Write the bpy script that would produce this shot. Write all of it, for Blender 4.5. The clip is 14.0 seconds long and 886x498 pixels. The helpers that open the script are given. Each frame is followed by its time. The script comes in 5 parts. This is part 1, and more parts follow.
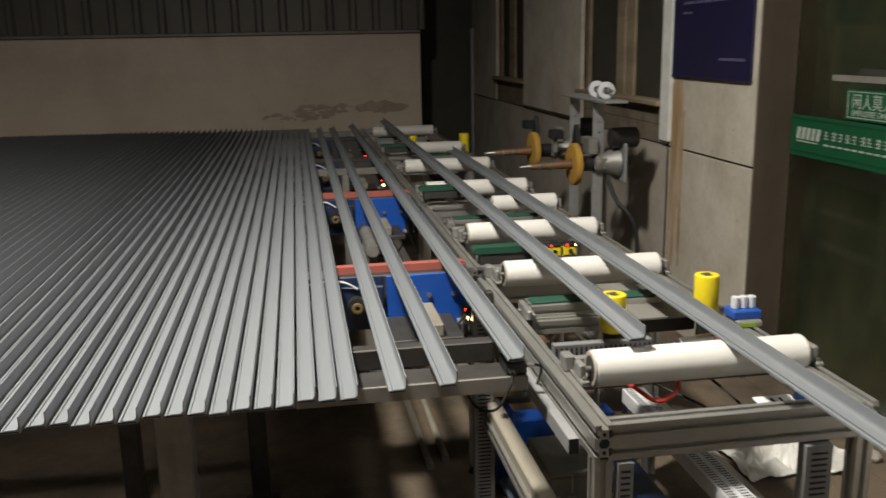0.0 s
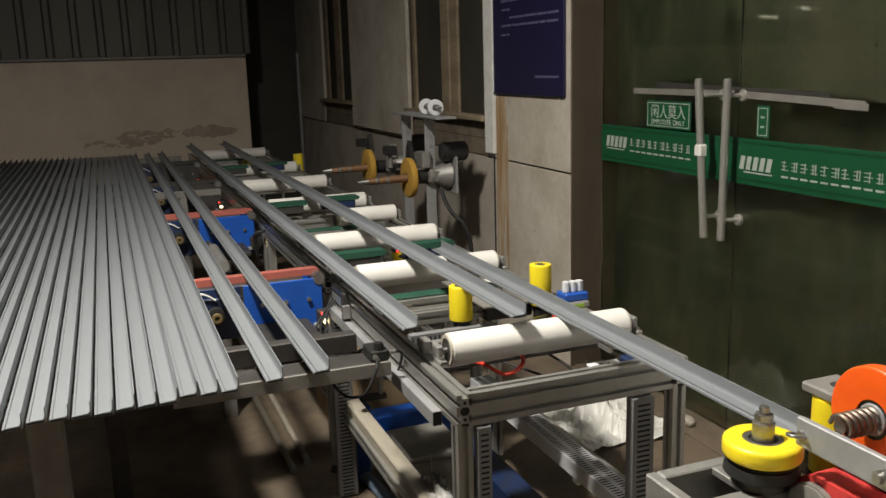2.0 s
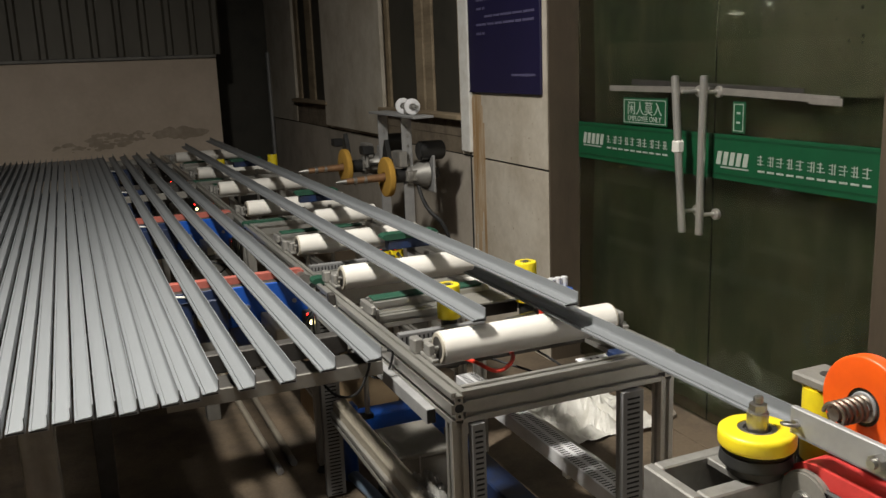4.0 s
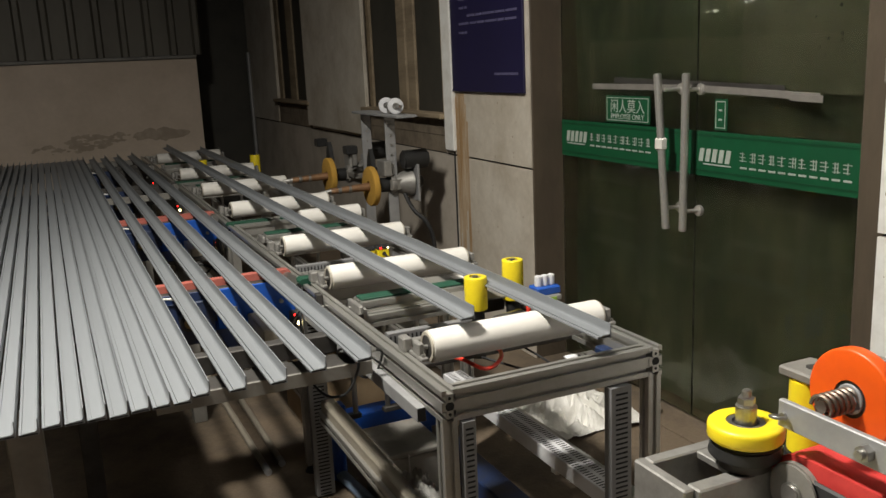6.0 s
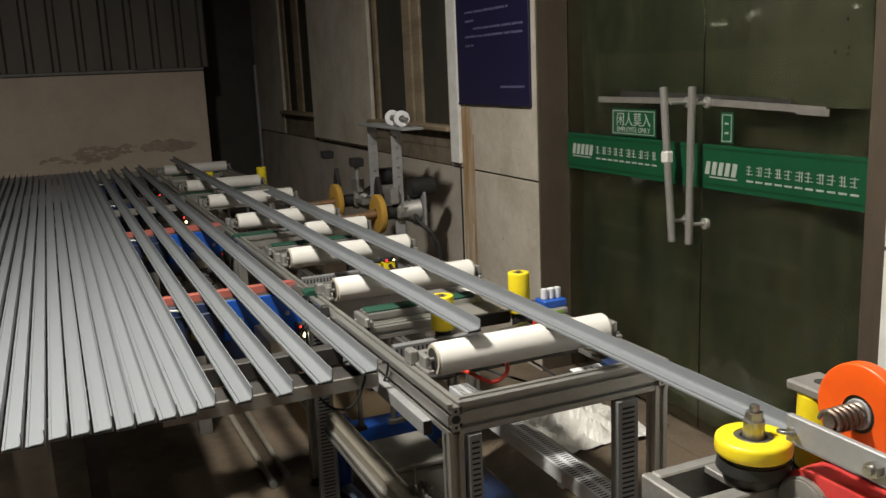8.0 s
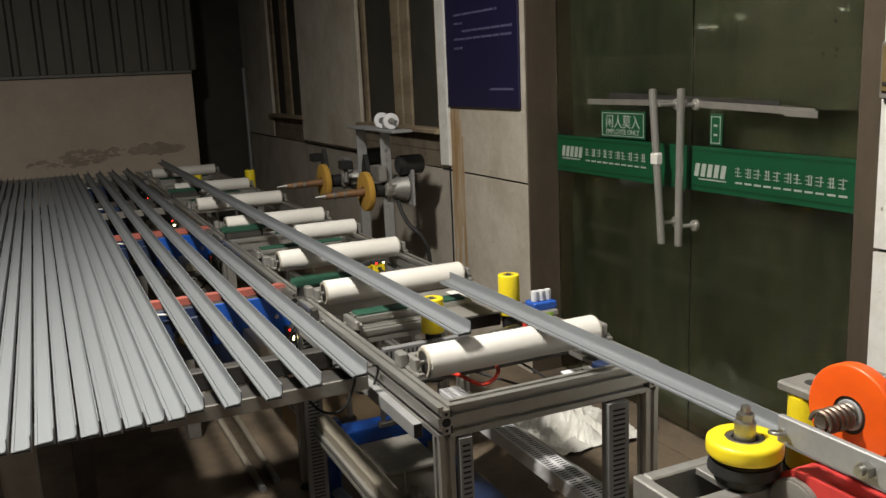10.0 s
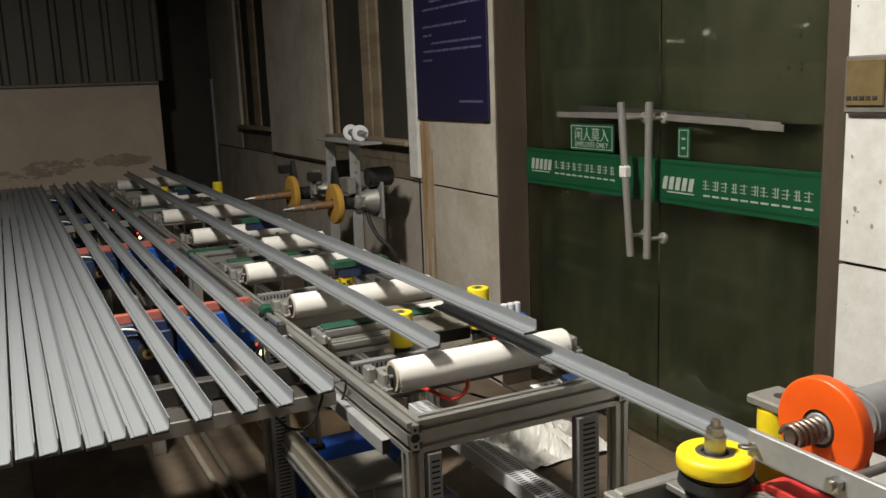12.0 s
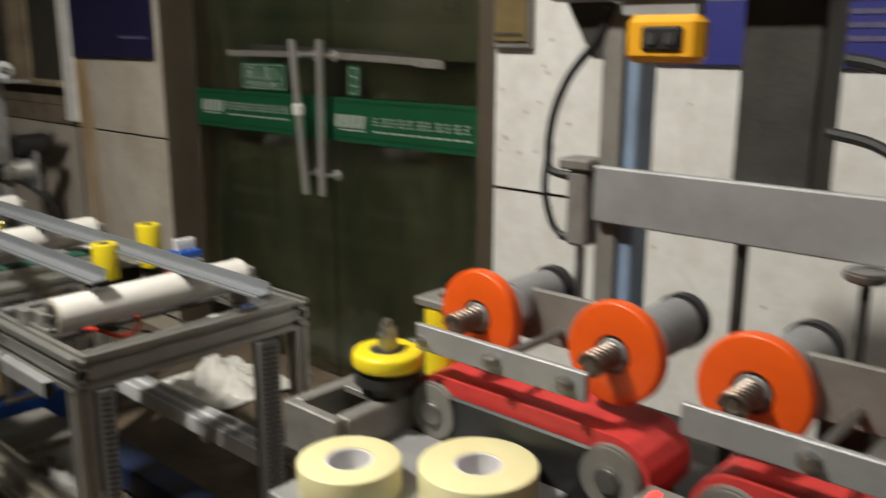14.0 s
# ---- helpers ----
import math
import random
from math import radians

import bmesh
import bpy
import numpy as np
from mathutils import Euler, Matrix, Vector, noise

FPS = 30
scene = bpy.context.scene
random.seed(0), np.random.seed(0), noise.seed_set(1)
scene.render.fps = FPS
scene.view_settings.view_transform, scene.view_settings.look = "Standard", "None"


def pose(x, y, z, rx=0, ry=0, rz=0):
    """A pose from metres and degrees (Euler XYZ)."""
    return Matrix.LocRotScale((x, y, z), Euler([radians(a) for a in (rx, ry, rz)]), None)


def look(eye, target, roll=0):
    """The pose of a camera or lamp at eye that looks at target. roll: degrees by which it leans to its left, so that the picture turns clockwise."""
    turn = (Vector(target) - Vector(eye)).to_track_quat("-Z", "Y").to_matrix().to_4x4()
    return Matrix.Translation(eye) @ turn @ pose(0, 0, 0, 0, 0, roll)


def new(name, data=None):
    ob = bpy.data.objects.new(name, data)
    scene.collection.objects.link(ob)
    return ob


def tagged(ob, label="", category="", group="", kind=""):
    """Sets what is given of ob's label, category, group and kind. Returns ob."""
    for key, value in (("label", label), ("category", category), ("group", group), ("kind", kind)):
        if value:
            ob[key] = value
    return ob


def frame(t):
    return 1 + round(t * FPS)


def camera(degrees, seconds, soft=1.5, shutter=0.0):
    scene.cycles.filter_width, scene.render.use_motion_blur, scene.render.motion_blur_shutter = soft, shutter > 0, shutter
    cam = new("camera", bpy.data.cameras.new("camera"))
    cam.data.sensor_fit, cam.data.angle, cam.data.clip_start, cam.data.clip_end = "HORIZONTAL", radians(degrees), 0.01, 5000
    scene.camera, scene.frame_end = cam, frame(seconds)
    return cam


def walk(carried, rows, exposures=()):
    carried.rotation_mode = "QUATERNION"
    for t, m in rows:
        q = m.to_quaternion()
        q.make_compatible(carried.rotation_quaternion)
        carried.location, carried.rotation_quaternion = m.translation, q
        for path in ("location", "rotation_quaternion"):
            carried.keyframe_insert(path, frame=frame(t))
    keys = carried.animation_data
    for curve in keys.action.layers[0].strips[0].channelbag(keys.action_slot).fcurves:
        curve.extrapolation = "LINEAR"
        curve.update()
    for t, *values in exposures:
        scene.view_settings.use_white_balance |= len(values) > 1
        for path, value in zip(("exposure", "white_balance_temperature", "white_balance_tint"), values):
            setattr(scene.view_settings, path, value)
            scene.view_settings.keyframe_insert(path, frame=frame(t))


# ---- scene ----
cam = camera(54.0, 14.0, soft=1.5, shutter=0.5)
PATH = [
    (0, (-0.600, -1.544, 1.605), (-0.286, 0.377, 1.143), -1.1),
    (0.5, (-0.679, -1.607, 1.606), (-0.203, 0.28, 1.143), -0.8),
    (1, (-0.721, -1.645, 1.596), (-0.129, 0.213, 1.149), -1.1),
    (1.5, (-0.722, -1.68, 1.597), (-0.077, 0.165, 1.173), -1.6),
    (2, (-0.722, -1.723, 1.587), (-0.027, 0.105, 1.169), -1.7),
    (4.5, (-0.781, -1.717, 1.596), (-0.02, 0.083, 1.171), -2.3),
    (5, (-0.781, -1.714, 1.593), (-0.019, 0.085, 1.169), -2.5),
    (5.5, (-0.789, -1.716, 1.592), (-0.007, 0.073, 1.16), -2.5),
    (6, (-0.793, -1.722, 1.598), (0.003, 0.061, 1.169), -2.6),
    (6.5, (-0.794, -1.718, 1.599), (0.007, 0.066, 1.183), -2.4),
    (7, (-0.795, -1.723, 1.599), (0.0, 0.067, 1.196), -2.4),
    (7.5, (-0.796, -1.722, 1.601), (-0.004, 0.07, 1.198), -2.5),
    (8, (-0.797, -1.722, 1.601), (-0.008, 0.071, 1.199), -2.5),
    (10.5, (-0.793, -1.713, 1.597), (0.036, 0.065, 1.207), -2.4),
    (11, (-0.79, -1.712, 1.601), (0.061, 0.058, 1.221), -2.2),
    (11.5, (-0.785, -1.703, 1.597), (0.082, 0.06, 1.223), -2.2),
    (12, (-0.783, -1.697, 1.596), (0.094, 0.062, 1.224), -2.2),
    (12.5, (-0.784, -1.69, 1.592), (0.098, 0.066, 1.222), -2.0),
    (13, (-0.785, -1.684, 1.585), (0.115, 0.061, 1.205), -1.9),
    (13.3, (-0.780, -1.684, 1.567), (0.190, 0.026, 1.174), -1.6),
    (13.6, (-0.770, -1.672, 1.538), (0.397, -0.095, 1.122), -0.9),
    (13.8, (-0.775, -1.694, 1.522), (0.545, -0.245, 1.085), -0.5),
    (14, (-0.786, -1.722, 1.505), (0.652, -0.414, 1.034), 0.1),
]

walk(cam, [(t, look(eye, target, roll)) for t, eye, target, roll in PATH],
     [(0, 0.0), (12.8, 0.0), (13.4, -0.1), (13.7, -0.25), (14, -0.3)])

# ---- world and light ----
FLOOR = 0.07            # level of the workshop floor
world = bpy.data.worlds.new("night")
world.use_nodes = True
scene.world = world
world.node_tree.nodes["Background"].inputs[0].default_value = (0.02, 0.022, 0.03, 1)
world.node_tree.nodes["Background"].inputs[1].default_value = 0.3
scene.view_settings.exposure = 0.0


def lamp_light(name, at, target, watts, size, colour=(1.0, 0.96, 0.87)):
    data = bpy.data.lights.new(name, "AREA")
    data.shape, data.size, data.energy, data.color = "DISK", size, watts, colour
    data.spread = radians(168)
    ob = new(name, data)
    ob.matrix_world = look(at, target)
    return ob


# unseen lamps: the first set by cast shadows, the second an added weak fill
LAMPS = [((-1.2, 0.12, 3.9), 206), ((-0.7, -1.7, 4.2), 14)]
for at, watts in LAMPS:
    lamp_light("high_bay_light", (at[0], at[1], at[2] - 0.12), (at[0], at[1] + 0.001, 0), watts, 0.34)


# ---- materials ----
def material(name, colour, rough=0.5, metal=0.0, second=None, scale=8.0, amount=0.5, grain=0.0, grain_scale=60.0,
             bump=0.0, bump_scale=80.0, stretch=(1, 1, 1), rough_var=0.0, vary=0.0, emit=0.0, coat=0.0, spec=0.5, generated=False):
    """A surface with stains at one scale, grain at another, and fine relief."""
    m = bpy.data.materials.new(name)
    m.use_nodes = True
    nt = m.node_tree
    b = nt.nodes["Principled BSDF"]
    link = nt.links.new
    b.inputs["Roughness"].default_value, b.inputs["Metallic"].default_value = rough, metal
    b.inputs["Coat Weight"].default_value = coat
    b.inputs["Specular IOR Level"].default_value = spec
    co = nt.nodes.new("ShaderNodeTexCoord")
    mp = nt.nodes.new("ShaderNodeMapping")
    mp.inputs["Scale"].default_value = stretch
    link(co.outputs["Object"], mp.inputs["Vector"])
    out = None
    rgb = nt.nodes.new("ShaderNodeRGB")
    rgb.outputs[0].default_value = (*colour, 1)
    out = rgb.outputs[0]
    if second:
        n = nt.nodes.new("ShaderNodeTexNoise")
        n.inputs["Scale"].default_value, n.inputs["Detail"].default_value = scale, 6
        n.inputs["Roughness"].default_value = 0.65
        link(mp.outputs[0], n.inputs["Vector"])
        r = nt.nodes.new("ShaderNodeMapRange")
        r.inputs["From Min"].default_value, r.inputs["From Max"].default_value = 0.42, 0.68
        r.inputs["To Max"].default_value = amount
        link(n.outputs["Fac"], r.inputs["Value"])
        mix = nt.nodes.new("ShaderNodeMix")
        mix.data_type = "RGBA"
        link(r.outputs[0], mix.inputs["Factor"])
        link(out, mix.inputs["A"])
        mix.inputs["B"].default_value = (*second, 1)
        out = mix.outputs["Result"]
        if rough_var:
            rr = nt.nodes.new("ShaderNodeMapRange")
            rr.inputs["To Min"].default_value, rr.inputs["To Max"].default_value = rough - rough_var, rough + rough_var
            link(n.outputs["Fac"], rr.inputs["Value"])
            link(rr.outputs[0], b.inputs["Roughness"])
    if grain:
        g = nt.nodes.new("ShaderNodeTexNoise")
        g.inputs["Scale"].default_value, g.inputs["Detail"].default_value = grain_scale, 4
        link(mp.outputs[0], g.inputs["Vector"])
        hs = nt.nodes.new("ShaderNodeHueSaturation")
        rg = nt.nodes.new("ShaderNodeMapRange")
        rg.inputs["To Min"].default_value, rg.inputs["To Max"].default_value = 1 - grain, 1 + grain
        link(g.outputs["Fac"], rg.inputs["Value"])
        link(rg.outputs[0], hs.inputs["Value"])
        link(out, hs.inputs["Color"])
        out = hs.outputs[0]
    if vary:
        oi = nt.nodes.new("ShaderNodeObjectInfo")
        hv = nt.nodes.new("ShaderNodeHueSaturation")
        rv = nt.nodes.new("ShaderNodeMapRange")
        rv.inputs["To Min"].default_value, rv.inputs["To Max"].default_value = 1 - vary, 1 + vary
        link(oi.outputs["Random"], rv.inputs["Value"])
        link(rv.outputs[0], hv.inputs["Value"])
        link(out, hv.inputs["Color"])
        out = hv.outputs[0]
    link(out, b.inputs["Base Color"])
    if bump:
        n2 = nt.nodes.new("ShaderNodeTexNoise")
        n2.inputs["Scale"].default_value, n2.inputs["Detail"].default_value = bump_scale, 5
        link(mp.outputs[0], n2.inputs["Vector"])
        bp = nt.nodes.new("ShaderNodeBump")
        bp.inputs["Strength"].default_value, bp.inputs["Distance"].default_value = bump, 0.004
        link(n2.outputs["Fac"], bp.inputs["Height"])
        link(bp.outputs[0], b.inputs["Normal"])
    if emit:
        b.inputs["Emission Color"].default_value = (*colour, 1)
        b.inputs["Emission Strength"].default_value = emit
    return m


M_FLOOR = material("concrete floor", (0.165, 0.123, 0.083), 0.75, second=(0.06, 0.048, 0.036), scale=3, amount=0.9, grain=0.25, grain_scale=90, bump=0.5)
M_PLASTER = material("painted plaster", (0.56, 0.51, 0.435), 0.85, second=(0.36, 0.30, 0.225), scale=2.3, amount=0.75, grain=0.12, grain_scale=30, bump=0.4, bump_scale=25)
M_WHITEWALL = material("white wall paint", (0.76, 0.75, 0.72), 0.8, second=(0.58, 0.54, 0.48), scale=9, amount=0.5, grain=0.10, grain_scale=30, bump=0.5, bump_scale=24)
# darker plaster colour that holds the lower wall's shade; the rubble shares it
M_GREYWALL = material("dim grey render", (0.46, 0.41, 0.35), 0.9, second=(0.30, 0.26, 0.21), scale=3, amount=0.7, grain=0.08, grain_scale=35, bump=0.4, bump_scale=30)
M_BACKWALL = material("old cream plaster", (0.60, 0.50, 0.41), 0.9, second=(0.44, 0.36, 0.28), scale=1.6, amount=0.6, grain=0.06, grain_scale=25, bump=0.4, bump_scale=18)
M_STAIN = material("peeled plaster", (0.34, 0.28, 0.22), 0.95, second=(0.48, 0.40, 0.32), scale=9, amount=0.8, bump=0.3, bump_scale=40)
M_RUST = material("rust run", (0.33, 0.205, 0.095), 0.85, second=(0.50, 0.41, 0.30), scale=22, amount=0.9, stretch=(1, 1, 0.12), bump=0.3)
M_CLAD = material("dark painted sheet steel", (0.115, 0.105, 0.085), 0.55, metal=0.1, second=(0.075, 0.066, 0.052), scale=2.5, amount=0.8, stretch=(1, 1, 0.3), bump=0.15)
# one dark brown-green for the window panes and the recess
M_DARKBROWN = material("dark brown-green", (0.050, 0.046, 0.036), 0.6, second=(0.028, 0.027, 0.022), scale=4, amount=0.8)
# near-black that puts the shade of holes into flat pieces
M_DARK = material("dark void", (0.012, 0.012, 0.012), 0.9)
M_CRACK = material("open joint", (0.02, 0.02, 0.022), 0.95)
M_TIMBER = material("weathered timber", (0.30, 0.235, 0.155), 0.75, second=(0.13, 0.095, 0.06), scale=9, amount=0.7, stretch=(1, 0.2, 1), grain=0.15, bump=0.4)
M_JAMB = material("brown painted jamb", (0.085, 0.064, 0.042), 0.7, second=(0.05, 0.037, 0.025), scale=5, amount=0.8, stretch=(1, 1, 0.3), bump=0.3)
M_ALU = material("anodised extrusion", (0.52, 0.51, 0.48), 0.34, metal=0.75, second=(0.38, 0.365, 0.335), scale=7, amount=0.6, grain=0.08, grain_scale=200, stretch=(1, 0.15, 1), rough_var=0.08)
M_PROFILE = material("satin aluminium profile", (0.225, 0.237, 0.250), 0.46, metal=0.22, second=(0.188, 0.199, 0.211), scale=4, amount=0.6, grain=0.05, grain_scale=160, stretch=(1, 0.05, 1), vary=0.05, rough_var=0.05)
M_SPRING = material("rusty spring steel", (0.22, 0.19, 0.16), 0.4, metal=0.8, second=(0.14, 0.09, 0.06), scale=40, amount=0.7)
M_BEIGE = material("grimy beige tube", (0.33, 0.295, 0.235), 0.6, second=(0.17, 0.15, 0.12), scale=8, amount=0.7, stretch=(1, 0.2, 1), grain=0.1, bump=0.1)
M_STEEL = material("machined steel", (0.42, 0.41, 0.39), 0.4, metal=0.95, second=(0.30, 0.29, 0.27), scale=18, amount=0.6, grain=0.1, grain_scale=150, rough_var=0.1)
M_GALV = material("galvanised plate", (0.37, 0.37, 0.372), 0.58, metal=0.5, second=(0.28, 0.28, 0.285), scale=10, amount=0.7, grain=0.06, bump=0.1)
M_DARKSTEEL = material("oily dark steel", (0.08, 0.075, 0.07), 0.58, metal=0.6, second=(0.05, 0.045, 0.04), scale=12, amount=0.8, bump=0.2)
M_GREYSTEEL = material("grey painted steel", (0.20, 0.19, 0.17), 0.55, second=(0.11, 0.10, 0.09), scale=6, amount=0.8, bump=0.2)
M_ROLLER = material("white pvc roller", (0.76, 0.74, 0.70), 0.42, second=(0.58, 0.53, 0.46), scale=9, amount=0.35, grain=0.04, grain_scale=60, stretch=(0.4, 1, 1), bump=0.05)
M_ROLLEREND = material("beige roller end", (0.45, 0.41, 0.34), 0.6, second=(0.25, 0.22, 0.18), scale=20, amount=0.7)
M_YELLOW = material("yellow polyurethane", (0.86, 0.68, 0.02), 0.4, second=(0.70, 0.52, 0.02), scale=14, amount=0.5, grain=0.05, bump=0.06)
M_ORANGE = material("orange polyurethane", (0.82, 0.105, 0.008), 0.38, second=(0.66, 0.08, 0.012), scale=11, amount=0.5, grain=0.04, bump=0.06)
M_OCHRE = material("ochre buffing felt", (0.45, 0.25, 0.035), 0.85, second=(0.38, 0.22, 0.04), scale=18, amount=0.7, grain=0.1, bump=0.5)
M_RED = material("red rubber belt", (0.58, 0.045, 0.04), 0.55, second=(0.42, 0.03, 0.03), scale=12, amount=0.6, grain=0.06, bump=0.15)
M_NAVY = material("grimy navy enamel", (0.010, 0.026, 0.085), 0.5, second=(0.02, 0.022, 0.03), scale=9, amount=0.8, bump=0.1)
M_GRIME = material("grimy sill render", (0.20, 0.16, 0.115), 0.9, second=(0.09, 0.07, 0.05), scale=7, amount=0.9, grain=0.15, bump=0.5)
M_BELT = material("salmon conveyor belt", (0.38, 0.10, 0.075), 0.65, second=(0.24, 0.075, 0.06), scale=10, amount=0.6, bump=0.1)
M_BLUE = material("blue machine enamel", (0.012, 0.085, 0.42), 0.35, second=(0.01, 0.05, 0.24), scale=8, amount=0.6, grain=0.05, bump=0.05)
M_PALEBLUE = material("pale blue enamel", (0.22, 0.30, 0.42), 0.45, second=(0.15, 0.19, 0.25), scale=8, amount=0.6)
M_GREEN = material("green belt cloth", (0.012, 0.070, 0.040), 0.65, second=(0.010, 0.042, 0.026), scale=14, amount=0.6, bump=0.2)
M_DUCT = material("grey slotted trunking", (0.21, 0.21, 0.215), 0.5, second=(0.16, 0.158, 0.15), scale=9, amount=0.6)
M_DUCTWHITE = material("pale slotted trunking", (0.66, 0.66, 0.68), 0.5, second=(0.5, 0.49, 0.48), scale=9, amount=0.5)
M_BLACK = material("black rubber", (0.014, 0.014, 0.014), 0.5, second=(0.03, 0.03, 0.03), scale=14, amount=0.5)
M_CABLE = material("black cable", (0.012, 0.012, 0.013), 0.65, second=(0.022, 0.021, 0.02), scale=30, amount=0.6)
M_REDCABLE = material("red hose", (0.65, 0.05, 0.03), 0.4)
M_WHITEPLASTIC = material("crumpled plastic film", (0.84, 0.82, 0.77), 0.45, second=(0.55, 0.52, 0.46), scale=14, amount=0.5, bump=0.4)
M_CLEARFILM = material("dusty clear film", (0.45, 0.44, 0.42), 0.25, second=(0.25, 0.24, 0.22), scale=20, amount=0.7, bump=0.5)
M_CARD = material("brown cardboard", (0.34, 0.24, 0.14), 0.85, second=(0.24, 0.17, 0.10), scale=6, amount=0.6, bump=0.1)
M_TAPE = material("cream tape roll", (0.80, 0.74, 0.42), 0.35, second=(0.70, 0.63, 0.33), scale=12, amount=0.5, coat=0.2)
M_CORE = material("paper core", (0.74, 0.72, 0.72), 0.7, second=(0.5, 0.5, 0.55), scale=16, amount=0.5)
M_POSTER = material("blue poster board", (0.012, 0.0095, 0.046), 0.5, second=(0.009, 0.007, 0.033), scale=4, amount=0.6)
M_WHITEPRINT = material("pale print", (0.115, 0.105, 0.20), 0.6, second=(0.05, 0.045, 0.11), scale=60, amount=0.8)
M_AMBER = material("amber plastic", (0.84, 0.40, 0.015), 0.45, second=(0.70, 0.32, 0.015), scale=14, amount=0.5)
M_POSTER2 = material("blue board", (0.030, 0.032, 0.22), 0.5, second=(0.024, 0.025, 0.16), scale=4, amount=0.5)
M_FILM = material("green door film", (0.004, 0.076, 0.028), 0.5, second=(0.003, 0.052, 0.020), scale=9, amount=0.5)
M_FILMDARK = material("dark green film line", (0.004, 0.048, 0.018), 0.45)
M_PRINT = material("white film print", (0.40, 0.44, 0.39), 0.5, second=(0.28, 0.32, 0.27), scale=40, amount=0.7)
M_TAPEGREY = material("grey cloth tape", (0.20, 0.185, 0.165), 0.6, second=(0.12, 0.11, 0.10), scale=14, amount=0.6, bump=0.2)
M_CURTAIN = material("green sheet behind the glass", (0.092, 0.094, 0.058), 0.8, second=(0.022, 0.036, 0.018), scale=2.6, amount=1.0, stretch=(1, 1, 0.45), grain=0.45, grain_scale=13)
M_PALEPANEL = material("pale panel behind the glass", (0.135, 0.128, 0.09), 0.8, second=(0.075, 0.077, 0.05), scale=4.5, amount=0.9, grain=0.3, grain_scale=18)
M_SPLASH = material("dark splash", (0.03, 0.026, 0.018), 0.8, second=(0.05, 0.045, 0.03), scale=30, amount=0.6)
M_BRASSBOX = material("tarnished brass cover", (0.30, 0.22, 0.10), 0.45, metal=0.5, second=(0.18, 0.13, 0.06), scale=14, amount=0.7)
M_CHROME = material("brushed stainless", (0.60, 0.58, 0.54), 0.3, metal=0.7, second=(0.45, 0.43, 0.40), scale=14, amount=0.5, stretch=(1, 1, 0.1))
M_ALUCAST = material("cast aluminium", (0.34, 0.33, 0.31), 0.52, metal=0.6, second=(0.20, 0.19, 0.178), scale=14, amount=0.6, bump=0.3)
M_COPPER = material("rusty spindle", (0.34, 0.20, 0.11), 0.5, metal=0.6, second=(0.20, 0.11, 0.06), scale=25, amount=0.7, bump=0.2)
M_LIME = material("lime plastic", (0.26, 0.42, 0.04), 0.5, second=(0.18, 0.30, 0.03), scale=20, amount=0.5)
M_LEDRED = material("red led", (1.0, 0.02, 0.015), 0.4, emit=6)
M_LEDWARM = material("warm led", (1.0, 0.85, 0.4), 0.4, emit=6)
M_LEDGREEN = material("green led", (0.5, 1.0, 0.6), 0.4, emit=5)
M_LAMPGLOW = material("lamp diffuser", (1.0, 0.93, 0.82), 0.5, emit=12)
M_LAMPBODY = material("lamp housing", (0.25, 0.25, 0.26), 0.5, metal=0.3)
M_SHELL = material("dark hall shell", (0.10, 0.095, 0.085), 0.7, second=(0.07, 0.065, 0.06), scale=2, amount=0.7)
M_BARRIER = material("orange barrier paint", (0.75, 0.30, 0.02), 0.5, second=(0.6, 0.22, 0.02), scale=9, amount=0.5)


def glass_material():
    m = bpy.data.materials.new("dusty door glass")
    m.use_nodes = True
    b = m.node_tree.nodes["Principled BSDF"]
    b.inputs["Base Color"].default_value = (0.80, 0.82, 0.73, 1)
    b.inputs["Transmission Weight"].default_value, b.inputs["IOR"].default_value = 1.0, 1.32
    n = m.node_tree.nodes.new("ShaderNodeTexNoise")
    n.inputs["Scale"].default_value, n.inputs["Detail"].default_value = 3.5, 6
    r = m.node_tree.nodes.new("ShaderNodeMapRange")
    r.inputs["From Min"].default_value, r.inputs["From Max"].default_value = 0.4, 0.7
    r.inputs["To Min"].default_value, r.inputs["To Max"].default_value = 0.012, 0.055
    m.node_tree.links.new(n.outputs["Fac"], r.inputs["Value"])
    m.node_tree.links.new(r.outputs[0], b.inputs["Roughness"])
    return m


M_GLASS = glass_material()


# ---- mesh helpers ----
ORIGIN = {}             # base point of each thing

def box(bm, x0, x1, y0, y1, z0, z1, bevel=0.0, m=None):
    r = bmesh.ops.create_cube(bm, size=1.0)
    vs = r["verts"]
    bmesh.ops.scale(bm, vec=(x1 - x0, y1 - y0, z1 - z0), verts=vs)
    bmesh.ops.translate(bm, vec=((x0 + x1) / 2, (y0 + y1) / 2, (z0 + z1) / 2), verts=vs)
    if bevel:
        es = list({e for v in vs for e in v.link_edges})
        vs = list({v for f in bmesh.ops.bevel(bm, geom=es, offset=bevel, segments=1, affect="EDGES")["faces"] for v in f.verts})
    if m is not None:
        bmesh.ops.transform(bm, matrix=m, verts=vs)
    return bm


